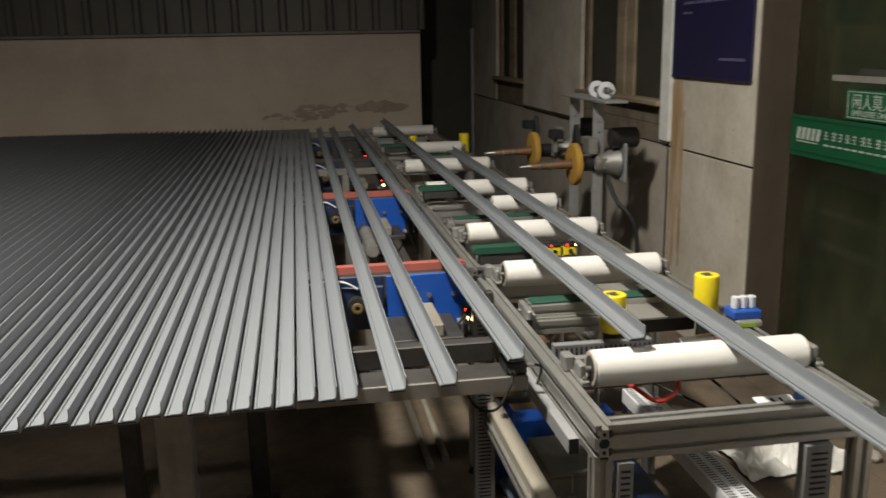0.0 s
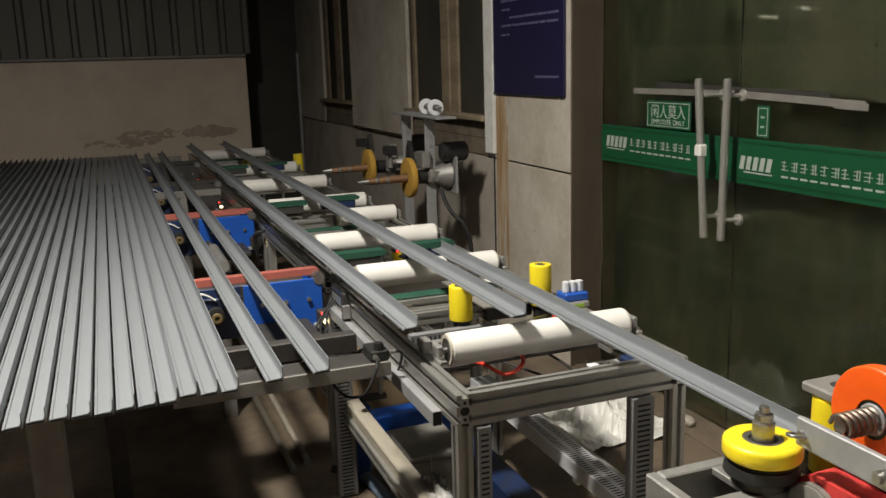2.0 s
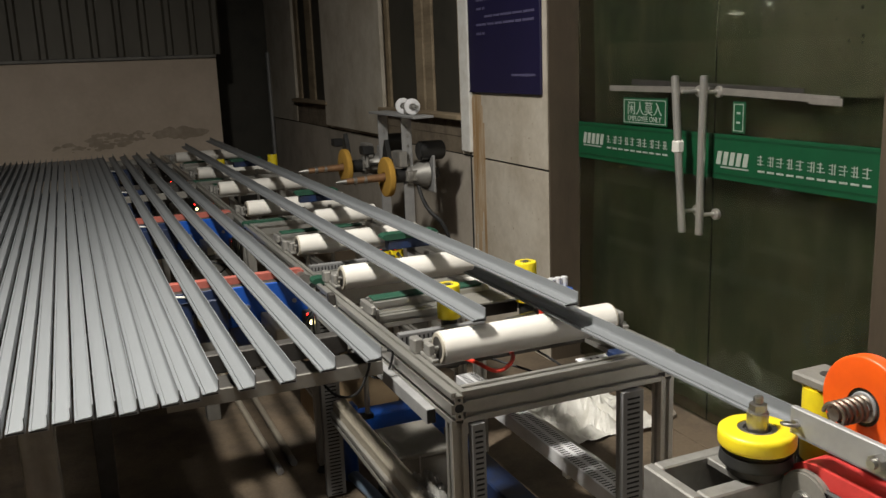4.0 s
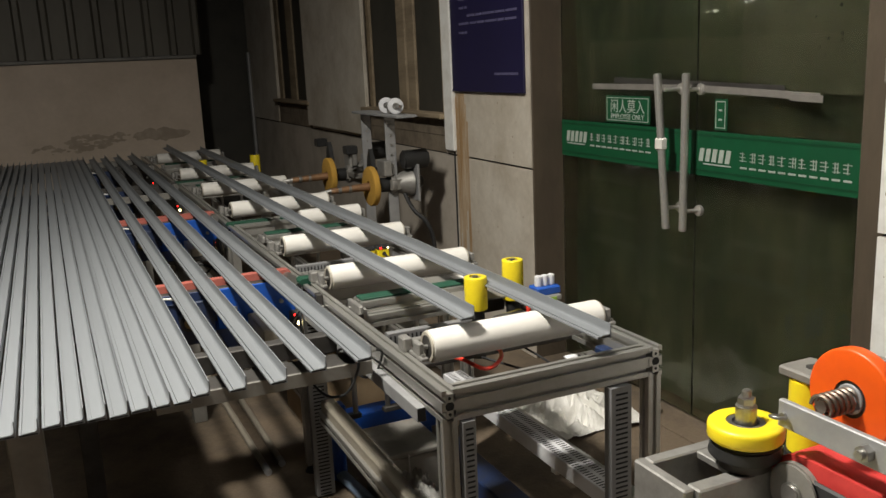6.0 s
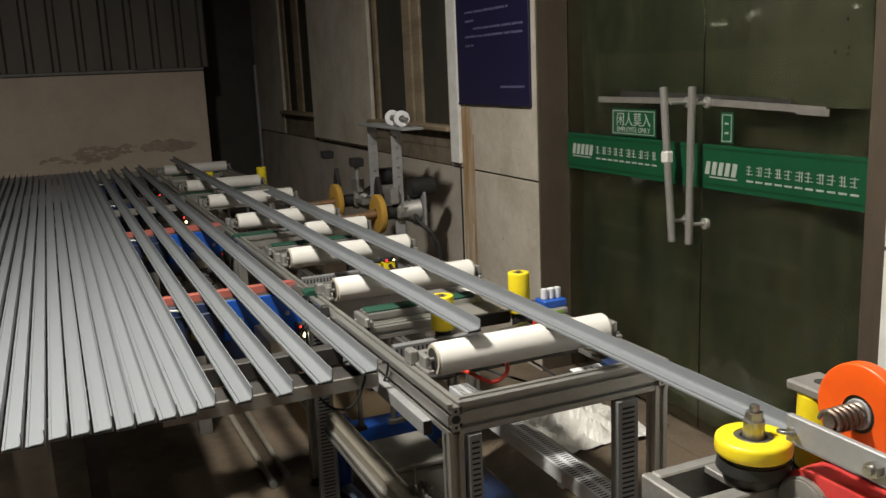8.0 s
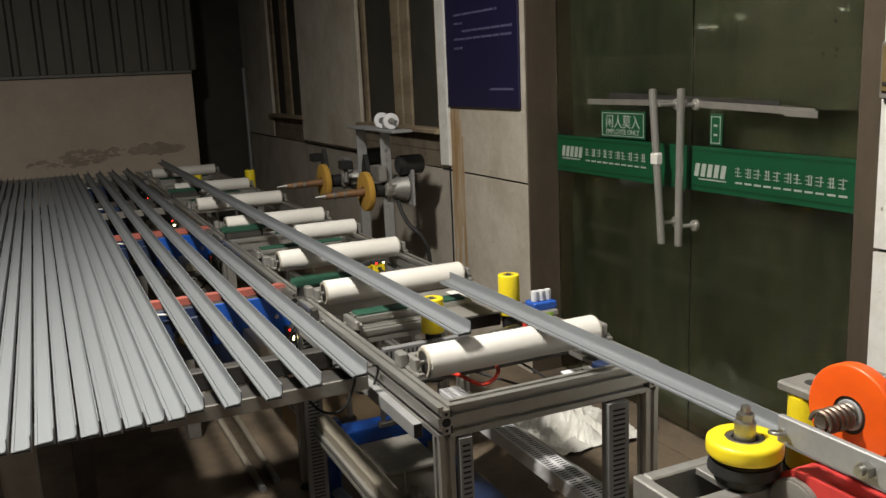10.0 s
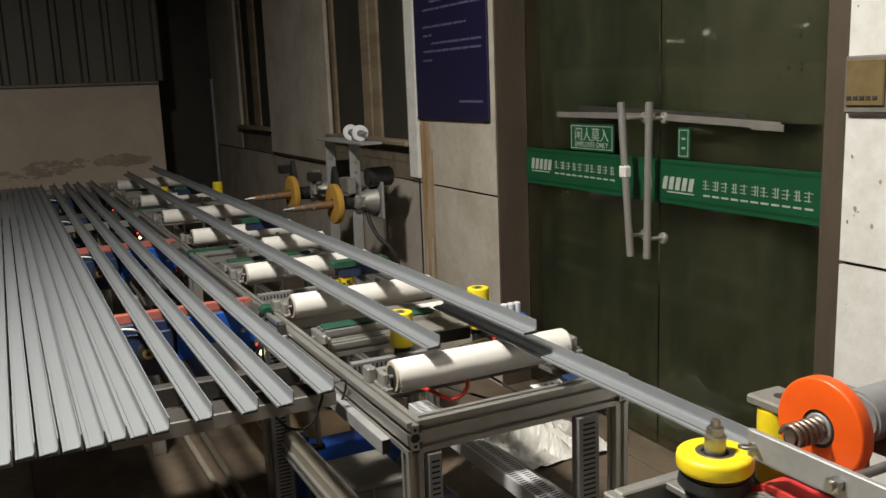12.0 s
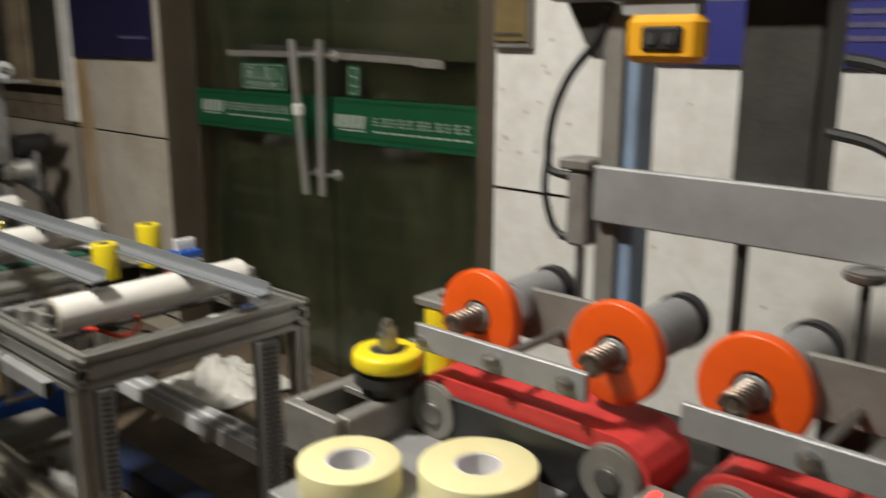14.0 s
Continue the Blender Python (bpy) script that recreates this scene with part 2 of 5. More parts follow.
def cyl(bm, a, b, r, r2=None, seg=20, bevel=0.0):
    """A round bar from point a to point b, with rounded rims where bevel is given."""
    a, b = Vector(a), Vector(b)
    d = b - a
    turn = d.to_track_quat("Z", "Y").to_matrix().to_4x4()
    res = bmesh.ops.create_cone(bm, cap_ends=True, segments=seg, radius1=r, radius2=r if r2 is None else r2, depth=d.length)
    vs = res["verts"]
    if bevel:
        es = [e for e in {e for v in vs for e in v.link_edges} if abs(e.verts[0].co.z - e.verts[1].co.z) < 1e-6]
        new_faces = bmesh.ops.bevel(bm, geom=es, offset=bevel, segments=2, affect="EDGES")["faces"]
        vs = list({v for v in vs if v.is_valid} | {v for f in new_faces for v in f.verts})
    bmesh.ops.transform(bm, matrix=Matrix.Translation((a + b) / 2) @ turn, verts=vs)
    return bm


def ring(bm, at, axis, r_in, r_out, width, seg=32, bevel=0.003):
    """A turned ring (tyre, tape, washer) centred at a point, with a chamfered rim."""
    turn = Matrix.Translation(at) @ Vector(axis).to_track_quat("Z", "Y").to_matrix().to_4x4()
    h = width / 2
    arc = [(math.sin(a) * bevel, (1 - math.cos(a)) * bevel) for a in (0, 0.524, 1.047, 1.571)]
    sec = [(r_in, -h)] + [(r_out - bevel + u, -h + v) for u, v in arc] + [(r_out - bevel + u, h - v) for u, v in arc[::-1]] + [(r_in, h)]
    rows = []
    for i in range(seg):
        c, s = math.cos(2 * math.pi * i / seg), math.sin(2 * math.pi * i / seg)
        rows.append([bm.verts.new(turn @ Vector((r * c, r * s, z))) for r, z in sec])
    for i in range(seg):
        p, q = rows[i], rows[(i + 1) % seg]
        for k in range(len(sec)):
            k2 = (k + 1) % len(sec)
            bm.faces.new((p[k], q[k], q[k2], p[k2]))
    return bm


def prism(bm, outline, a, b, right=(1, 0, 0), up=(0, 0, 1)):
    """An extrusion of a flat outline (u to the right, v up) from point a to point b."""
    a, b, right, up = Vector(a), Vector(b), Vector(right), Vector(up)
    p = [bm.verts.new(a + right * u + up * v) for u, v in outline]
    q = [bm.verts.new(b + right * u + up * v) for u, v in outline]
    n = len(outline)
    for i in range(n):
        bm.faces.new((p[i], p[(i + 1) % n], q[(i + 1) % n], q[i]))
    bm.faces.new(p[::-1])
    bm.faces.new(q)
    return bm


def tube(bm, points, r, seg=8):
    """A bent hose or wire through the given points, smoothed."""
    pts = [Vector(p) for p in points]
    path = []
    for i in range(len(pts) - 1):
        p0, p1, p2, p3 = pts[max(i - 1, 0)], pts[i], pts[i + 1], pts[min(i + 2, len(pts) - 1)]
        for k in range(6):
            t = k / 6
            path.append(0.5 * ((2 * p1) + (p2 - p0) * t + (2 * p0 - 5 * p1 + 4 * p2 - p3) * t * t + (3 * p1 - p0 - 3 * p2 + p3) * t ** 3))
    path.append(pts[-1])
    last = None
    for i, p in enumerate(path):
        d = (path[min(i + 1, len(path) - 1)] - path[max(i - 1, 0)]).normalized()
        side = d.cross(Vector((0.13, 0.21, 1))).normalized()
        top = side.cross(d)
        loop = [bm.verts.new(p + r * (math.cos(2 * math.pi * k / seg) * side + math.sin(2 * math.pi * k / seg) * top)) for k in range(seg)]
        if last:
            for k in range(seg):
                bm.faces.new((last[k], last[(k + 1) % seg], loop[(k + 1) % seg], loop[k]))
        else:
            bm.faces.new(loop[::-1])
        last = loop
    bm.faces.new(last)
    return bm


def mesh_of(name, bm, mat, smooth=False):
    bmesh.ops.recalc_face_normals(bm, faces=bm.faces)
    me = bpy.data.meshes.new(name)
    bm.to_mesh(me)
    bm.free()
    me.materials.append(mat)
    if smooth:
        me.shade_smooth()
        me.set_sharp_from_angle(angle=radians(35))
    return me


def part(name, bm, mat, parent=None, label="", smooth=False):
    """Links a bmesh, drawn in world metres, as one mesh object under a thing or a part."""
    base = ORIGIN.get(parent.name, (0, 0, 0)) if parent is not None else (0, 0, 0)
    bmesh.ops.translate(bm, vec=-Vector(base), verts=bm.verts)
    ob = new(name, mesh_of(name, bm, mat, smooth))
    if parent is not None:
        ob.parent = parent
        ORIGIN[ob.name] = base
    return tagged(ob, label)


def again(name, me, m, parent=None):
    """One more object on a mesh that is already made."""
    ob = new(name, me)
    ob.matrix_basis = m
    if parent is not None:
        ob.parent = parent
    return ob


def thing(name, at, label, category, group="", kind=""):
    ob = new(name)
    ob.location = at
    ob.empty_display_size = 0.05
    ORIGIN[ob.name] = tuple(at)
    return tagged(ob, label, category, group, kind)


def B():
    return bmesh.new()


def struct(name, bm, mat, label="", category="", smooth=False):
    return tagged(part(name, bm, mat, None, label, smooth), label, category, kind="structure")


# ---- the hall ----
struct("floor", box(B(), -9, 3.2, -9, 9, FLOOR - 0.2, FLOOR), M_FLOOR, "worn brown concrete workshop floor", "floor")
# unseen roof and outer walls, coloured dark so they bounce little light
struct("ceiling", box(B(), -9, 3.2, -9, 9, 5.6, 5.75), M_SHELL, "unseen dark roof closing the hall", "ceiling")
struct("wall_west", box(B(), -9.2, -9, -9, 9, FLOOR, 5.6), M_SHELL, "unseen dark wall closing the hall", "wall")
struct("wall_south", box(B(), -9, 3.2, -9.2, -9, FLOOR, 5.6), M_SHELL, "unseen dark wall closing the hall", "wall")
WX = 1.348              # face of the long side wall
DX = 1.514              # face of the glass doors
W0, W1 = WX, WX + 0.24
DADO = 1.045            # level of the open joint along the wall
# side wall: piers between the openings
# lower wall is plaster too, with its shade put into the colour
wall = struct("wall_east", box(B(), W0 + 0.015, W1, 1.965, 8.1, FLOOR, DADO - 0.006), M_GREYWALL, "stained plaster lower wall, its shade put into a darker colour", "wall")
for y0, y1, z0, z1 in ((1.965, 2.955, DADO + 0.006, 5.6), (4.31, 5.75, DADO + 0.006, 5.6), (6.93, 8.1, DADO + 0.006, 5.6),
                       (2.955, 4.31, 2.75, 5.6), (5.75, 6.93, 2.75, 5.6)):
    part("pier", box(B(), W0, W1, y0, y1, z0, z1), M_PLASTER, wall)
part("lower_panel", box(B(), W0, W0 + 0.02, 1.965, 2.835, FLOOR, DADO - 0.006, 0.002), M_PLASTER, wall)
part("joint_back", box(B(), W0 + 0.02, W1, 1.97, 8.1, DADO - 0.006, DADO + 0.006), M_CRACK, wall)
for z in (1.10, 1.20):
    part("sill_course", box(B(), W0 + 0.01, W1 - 0.03, 2.955, 4.31, z - 0.055 + 0.003, z + 0.045), M_GRIME, wall)
    part("sill_course", box(B(), W0 + 0.01, W1 - 0.03, 5.75, 6.93, z - 0.055 + 0.003, z + 0.045), M_GRIME, wall)
part("vertical_joint", box(B(), W0 - 0.002, W0 + 0.02, 2.836, 2.852, FLOOR, 2.6), M_CRACK, wall)
random.seed(8)
for k in range(9):
    y = 2.66 + 0.017 * k
    top = 1.40 if 2 < k < 8 else random.uniform(1.2, 1.4)
    part("rust_run", box(B(), W0 - 0.0015 - 0.0002 * (k % 3), W0 + 0.004, y, y + random.uniform(0.010, 0.0165), random.uniform(0.35, 0.95), top), M_RUST, wall)
part("lintel", box(B(), W0, W1, 0.0, 1.965, 2.55, 5.6), M_PLASTER, wall)
near = struct("wall_east_near", box(B(), W0, W1, -9, 0.0, DADO + 0.006, 5.6), M_WHITEWALL, "white painted wall with scuffs and a dark open joint", "wall")
part("lower_panel", box(B(), W0, W1, -9, 0.0, FLOOR, DADO - 0.006), M_WHITEWALL, near)
part("joint_back", box(B(), W0 + 0.02, W1, -9, -0.002, DADO - 0.006, DADO + 0.006), M_CRACK, near)

random.seed(21)
for q in range(70):
    yy = -0.02 - 0.9 * random.random() ** 3 if q % 2 else random.uniform(-2.2, -0.1)
    zz = random.uniform(0.6, 2.0)
    r = random.uniform(0.0015, 0.005)
    pts = [(r * random.uniform(0.5, 1.2) * math.cos(k * 1.047), r * random.uniform(0.6, 2.0) * math.sin(k * 1.047)) for k in range(6)]
    if abs(zz - DADO) > 0.05 and yy < -0.02:
        part("paint_chip", prism(B(), pts, (W0 - 0.0012 - 0.00004 * q, yy, zz), (W0 + 0.004, yy, zz), right=(0, 1, 0)), M_STAIN, near)
for q in range(26):
    yy, zz, r = random.uniform(2.02, 2.62), random.uniform(0.5, 1.38), random.uniform(0.002, 0.005)
    pts = [(r * random.uniform(0.5, 1.2) * math.cos(k * 1.047), r * random.uniform(0.6, 1.8) * math.sin(k * 1.047)) for k in range(6)]
    if abs(zz - DADO) > 0.03:
        part("paint_chip", prism(B(), pts, (W0 - 0.0012 - 0.00004 * q, yy, zz), (W0 + 0.004, yy, zz), right=(0, 1, 0)), M_STAIN, wall)
# jambs of the glass doors
part("jamb", box(B(), W0 + 0.004, W1 + 0.04, 1.953, 1.9645, FLOOR, 2.55, 0.002), M_JAMB, wall)
part("jamb", box(B(), DX - 0.03, W1 + 0.04, 0.001, 0.19, FLOOR, 2.55, 0.004), M_JAMB, near)

# glass doors
for k, (y0, y1) in enumerate(((0.9797, 1.95), (0.191, 0.9783))):
    d = struct("door_%d" % (k + 1), box(B(), DX + 0.004, DX + 0.016, y0, y1, FLOOR + 0.02, 2.5, 0.001), M_GLASS, "frameless dusty glass door leaf, closed, with green film", "door")
    part("film_band", box(B(), DX, DX + 0.003, y0 + (0.008 if k else 0.002), y1 - 0.002, 1.105, 1.278), M_FILM, d, "green printed film band")
    for z in (1.125, 1.262):
        part("film_line", box(B(), DX - 0.001, DX, y0 + (0.008 if k else 0.002), y1 - 0.002, z - 0.004, z + 0.004), M_FILMDARK, d)
    # logo as slanted plain blocks, then bars for the unread lines
    for j in range(5):
        yy = y1 - 0.045 + 0.022 * k - j * 0.036
        bm = B()
        prism(bm, [(0, 0), (-0.024, 0), (-0.034, 0.05), (-0.010, 0.05)], (DX - 0.0022, yy, 1.178 - 0.016 * k), (DX - 0.0002, yy, 1.178 - 0.016 * k), right=(0, 1, 0))
        part("logo_block", bm, M_PRINT, d)
    part("logo_bar", box(B(), DX - 0.002, DX - 0.0002, y1 - 0.20, y1 - 0.05, 1.166 - 0.016 * k, 1.171 - 0.016 * k), M_PRINT, d)
    n = 12 if k else 10
    for j in range(n):
        yy = y1 - 0.245 - j * 0.046
        if yy - 0.034 < y0 + 0.012:
            break
        bm = B()
        zz = 1.190 - 0.014 * k
        for q in range(3):
            cut = 0.006 * ((j + q) % 3)
            box(bm, DX - 0.002, DX - 0.0002, yy - 0.034 + cut, yy - 0.004 * (j % 2), zz + 0.003 + q * 0.013, zz + 0.0055 + q * 0.013)
        for q in range(1 + j % 2):
            off = 0.012 + 0.004 * (j % 3) + 0.011 * q
            box(bm, DX - 0.002, DX - 0.0002, yy - off - 0.0035, yy - off, zz, zz + 0.036)
        part("print_bar", bm, M_PRINT, d)
        part("small_print_bar", box(B(), DX - 0.002, DX - 0.0002, yy - 0.036, yy - 0.003, zz - 0.025, zz - 0.018), M_PRINT, d)
    sy = (1.575, 1.262) if k == 0 else (0.872, 0.805)
    part("notice", box(B(), DX - 0.001, DX + 0.003, sy[1], sy[0], 1.285, 1.402, 0.001), M_FILM, d, "small green notice")
    bm = B()
    for (a0, a1, b0, b1) in ((sy[1] + 0.008, sy[0] - 0.008, 1.391, 1.394), (sy[1] + 0.008, sy[0] - 0.008, 1.293, 1.296),
                             (sy[1] + 0.008, sy[1] + 0.011, 1.296, 1.391), (sy[0] - 0.011, sy[0] - 0.008, 1.296, 1.391)):
        box(bm, DX - 0.003, DX - 0.0012, a0, a1, b0, b1)
    part("notice_border", bm, M_PRINT, d)
    # pull handle: bar, two standoffs, end caps
    hy, hx = ((1.077, 1.43) if k == 0 else (0.965, 1.45))
    lean = 0.031 if k == 0 else -0.004
    h = part("pull_handle", cyl(B(), (hx, hy + lean, 1.50), (hx, hy - lean, 0.885), 0.0155, seg=20, bevel=0.003), M_CHROME, d, "brushed steel bar handle", smooth=True)
    for z in (1.437, 0.965):
        part("standoff", cyl(B(), (hx + 0.01, hy, z), (DX + 0.004, hy - 0.02, z), 0.008, seg=14), M_CHROME, h, smooth=True)
        part("rosette", cyl(B(), (DX - 0.012, hy - 0.02, z), (DX + 0.004, hy - 0.02, z), 0.022, seg=20, bevel=0.002), M_CHROME, h, smooth=True)
    if k == 0:
        part("paper_tag", box(B(), hx - 0.018, hx + 0.018, hy - 0.015, hy + 0.025, 1.20, 1.25, 0.006), M_WHITEPLASTIC, h)


def writing(text, size, m, mat, parent, name):
    cu = bpy.data.curves.new(name, "FONT")
    cu.body, cu.size, cu.extrude, cu.align_x, cu.align_y = text, size, 0.0006, "CENTER", "CENTER"
    ob = new(name, cu)
    ob.matrix_basis = m
    cu.materials.append(mat)
    if parent:
        ob.parent = parent
    return ob


door_1 = bpy.data.objects["door_1"]
writing("\u95f2\u4eba\u83ab\u5165", 0.062, pose(DX - 0.002, 1.418, 1.352, 90, 0, -90), M_PRINT, door_1, "notice_text")
writing("EMPLOYEE ONLY", 0.031, pose(DX - 0.002, 1.418, 1.311, 90, 0, -90), M_PRINT, door_1, "notice_text")
door_2 = bpy.data.objects["door_2"]
for j in range(2):
    part("notice_bar", box(B(), DX - 0.003, DX - 0.0012, 0.830, 0.848, 1.356 - j * 0.035, 1.364 - j * 0.035), M_PRINT, door_2)
# tape stuck across both leaves, over the handles' tops
tp = struct("trim_tape", box(B(), DX - 0.006, DX - 0.0025, 0.98, 1.675, 1.428, 1.453, 0.001), M_TAPEGREY, "grey cloth tape stuck across the glass", "tape")
bm = B()
box(bm, -0.002, 0.002, -0.32, 0.32, -0.013, 0.013, 0.001, m=pose(DX - 0.005, 0.695, 1.430, 2.0, 0, 0))
part("tape_end", box(B(), -0.0015, 0.0015, -0.07, 0.07, -0.012, 0.012, 0.001, m=pose(DX - 0.0085, 0.43, 1.414, 1.5, 0, 0)), M_TAPEGREY, tp)
part("tape_end", bm, M_TAPEGREY, tp)
part("dark_tape", box(B(), -0.001, 0.001, -0.49, 0.49, -0.013, 0.013, m=pose(DX - 0.0012, 1.02, 1.456, 1.6, 0, 0)), M_DARKSTEEL, tp, "dark worn tape under the grey one")
# green sheet added to back the glass, and an unseen dark wall beyond
bm = B()
g = bmesh.ops.create_grid(bm, x_segments=80, y_segments=24, size=0.5)
for v in g["verts"]:
    yy, zz = 1.0 + 2.2 * v.co.x, FLOOR + 1.33 + 2.62 * v.co.y
    v.co = Vector((DX + 0.085 + 0.014 * math.sin(yy * 17 + 0.7 * math.sin(zz * 2.1)) + 0.012 * noise.noise((yy * 3, zz * 1.2, 4.0)), yy, zz))
bd = struct("backdrop", bm, M_CURTAIN, "mottled green sheet hung in folds behind the glass", "sheet", smooth=True)
# added panel that makes the upper right of the glass lighter
part("pale_sheet", box(B(), DX + 0.040, DX + 0.046, 0.13, 0.775, 1.425, 2.55), M_PALEPANEL, bd, "added paler panel behind the upper glass")
random.seed(31)
for q in range(11):
    yy, zz, r = random.uniform(0.28, 0.58), random.uniform(1.50, 1.76), random.uniform(0.003, 0.008)
    pts = [(r * random.uniform(0.6, 1.1) * math.cos(k * 0.785), r * random.uniform(0.7, 1.5) * math.sin(k * 0.785)) for k in range(8)]
    part("splash", prism(B(), pts, (DX + 0.0385 - 0.00008 * q, yy, zz), (DX + 0.0405, yy, zz), right=(0, 1, 0)), M_SPLASH, bd)
struct("door_head", box(B(), DX + 0.001, W1, 0.126, 1.952, 2.501, 2.549), M_JAMB, "brown door head", "door head")
struct("threshold", box(B(), W0 + 0.02, W1 + 0.3, 0.126, 1.952, FLOOR, FLOOR + 0.006, 0.002), M_FLOOR, "worn concrete threshold under the doors", "threshold")
# unseen near-black wall added to keep the space behind the glass dark
struct("wall_behind", box(B(), 3.0, 3.2, -9, 9, FLOOR, 5.6), M_DARK, "unseen dark wall added behind the door glass", "wall")

# windows in the side wall
for k, (y0, y1) in enumerate(((2.955, 4.31), (5.75, 6.93))):
    w = struct("window_%d" % (k + 1), box(B(), W0 + 0.046, W0 + 0.054, y0 + 0.02, y1 - 0.02, 1.27, 2.75), M_DARKBROWN, "dark window in a weathered timber frame", "window")
    for a, b in (((2.957, 3.04), (3.435, 3.56), (3.59, 3.724), (4.23, 4.308)), ((5.752, 5.86), (6.30, 6.50), (6.80, 6.928)))[k]:
        part("window_frame", box(B(), W0 + 0.026, W0 + 0.0455, a, b, 1.25, 2.748, 0.004), M_TIMBER, w)
    part("window_frame", box(B(), W0 + 0.035, W0 + 0.092, y0 + 0.002, y1 - 0.002, 1.245, 1.2495 + 0.001, 0.0), M_TIMBER, w)
    part("window_sill", box(B(), W0 - 0.045, W0 + 0.10, y0 - 0.03, y1 + 0.02, 1.165 + 0.082, 1.165 + 0.084 + 0.03, 0.006), M_TIMBER, w)
# white casing at the near side of the first window
struct("trim", box(B(), W0 - 0.02, W0 + 0.02, 2.81, 2.93, 1.07, 2.75, 0.004), M_WHITEWALL, "white painted window casing", "trim")
# board fixed between the windows
struct("trim_board", box(B(), W0 - 0.03, W0 - 0.001, 4.25, 5.78, DADO + 0.03, 2.75, 0.004), M_PLASTER, "pale board fixed between two windows", "board")

# poster on the pier
po = tagged(part("poster", box(B(), W0 - 0.014, W0 - 0.002, 2.0, 2.805, 1.412, 2.30, 0.002), M_POSTER), "dark blue wall poster with pale unread lines", "poster")
random.seed(8)
for (a, b, z) in ((2.05, 2.60, 2.18), (2.05, 2.69, 2.14), (2.30, 2.69, 2.10), (2.05, 2.60, 2.03), (2.05, 2.69, 1.99), (2.20, 2.69, 1.90), (2.59, 2.685, 1.855), (2.05, 2.59, 1.812), (2.05, 2.69, 1.772), (2.595, 2.695, 1.725)):
    y = b
    while y > a + 0.01:
        n = random.uniform(0.05, 0.13)
        part("text_bar", box(B(), W0 - 0.0165, W0 - 0.0142, max(a, y - n), y, z - 0.006, z + 0.006), M_WHITEPRINT, po)
        y -= n + 0.014
part("poster_edge", box(B(), W0 - 0.018, W0 - 0.0145, 2.0, 2.805, 1.412, 1.420, 0.001), M_POSTER, po)
part("text_bar", box(B(), W0 - 0.0165, W0 - 0.0142, 2.05, 2.295, 1.500, 1.512), M_WHITEPRINT, po)

# back wall: cream plaster below, ribbed sheet above
BY = 7.073
wn = struct("wall_north", box(B(), -9, 0.62, BY, BY + 0.22, FLOOR, 1.70), M_BACKWALL, "cream plaster back wall with peeled damp patches", "wall")
for i in range(44):
    x0 = -9 + i * 0.22
    bm = B()
    prism(bm, [(0, 0.02), (0.14, 0.02), (0.16, -0.015), (0.2, -0.015), (0.22, 0.02), (0.22, 0.05), (0, 0.05)], (x0, BY, 1.735), (x0, BY, 5.6), right=(1, 0, 0), up=(0, 1, 0))
    part("cladding_sheet", bm, M_CLAD, wn)
part("ledge", box(B(), -9, 0.62, BY - 0.03, BY + 0.1, 1.703, 1.732, 0.004), M_GREYSTEEL, wn)
random.seed(4)
for (cx, cz, rx, rz, n) in ((0.20, 1.00, 0.22, 0.035, 46), (-0.42, 0.97, 0.20, 0.075, 60), (-0.70, 0.92, 0.25, 0.05, 24), (-0.13, 1.0, 0.22, 0.035, 18)):
    for q in range(n):
        a, rr = random.random() * 6.283, math.sqrt(random.random())
        r = random.uniform(0.012, 0.05) * (1.1 if n == 46 else 0.6)
        bm = B()
        pts = [(r * random.uniform(0.6, 1.3) * 1.5 * math.cos(k * 0.785), r * random.uniform(0.5, 1.1) * 0.8 * math.sin(k * 0.785)) for k in range(8)]
        dpt = 0.001 + 0.00007 * q + 0.00002 * n
        prism(bm, pts, (cx + rx * rr * math.cos(a), BY - dpt, cz + rz * rr * math.sin(a)), (cx + rx * rr * math.cos(a), BY + 0.01, cz + rz * rr * math.sin(a)))
        part("damp_patch", bm, M_STAIN, wn)
# recess and its return are dark all over by colour
struct("wall_north_recess", box(B(), 0.62, 1.6, 8.1, 8.3, FLOOR, 5.6), M_DARKBROWN, "dark recess at the end of the hall", "wall")
struct("wall_return", box(B(), 0.50, 0.62, BY + 0.22, 8.1, FLOOR, 5.6), M_DARKBROWN, "dark return of the recess", "wall")
pp = tagged(part("drain_pipe", cyl(B(), (1.332, 8.03, FLOOR), (1.332, 8.03, 1.75), 0.022, seg=14), M_GALV, smooth=True), "grey drain pipe in the corner of the hall", "pipe")

# ---- aluminium roller tables ----
def slot_outline(w, h, slot=0.0115, deep=0.0105):
    """Outline of a T-slot extrusion w wide and h high, one slot for each 40 mm of face."""
    pts = []

    def side(p, d, n, length):
        count = max(1, round(length / 0.04))
        for i in range(count):
            c = length * (i + 0.5) / count
            for s, dep in ((c - slot / 2, 0), (c - slot / 2, 0.0025), (c - 0.009, 0.0028), (c - 0.009, deep), (c + 0.009, deep), (c + 0.009, 0.0028), (c + slot / 2, 0.0025), (c + slot / 2, 0)):
                pts.append((p[0] + d[0] * s + n[0] * dep, p[1] + d[1] * s + n[1] * dep))
    c = 0.0015
    pts.append((c, 0)), side((0, 0), (1, 0), (0, 1), w), pts.append((w - c, 0)), pts.append((w, c))
    side((w, 0), (0, 1), (-1, 0), h), pts.append((w, h - c)), pts.append((w - c, h))
    side((w, h), (-1, 0), (0, -1), w), pts.append((c, h)), pts.append((0, h - c))
    side((0, h), (0, -1), (1, 0), h), pts.append((0, c))
    return pts


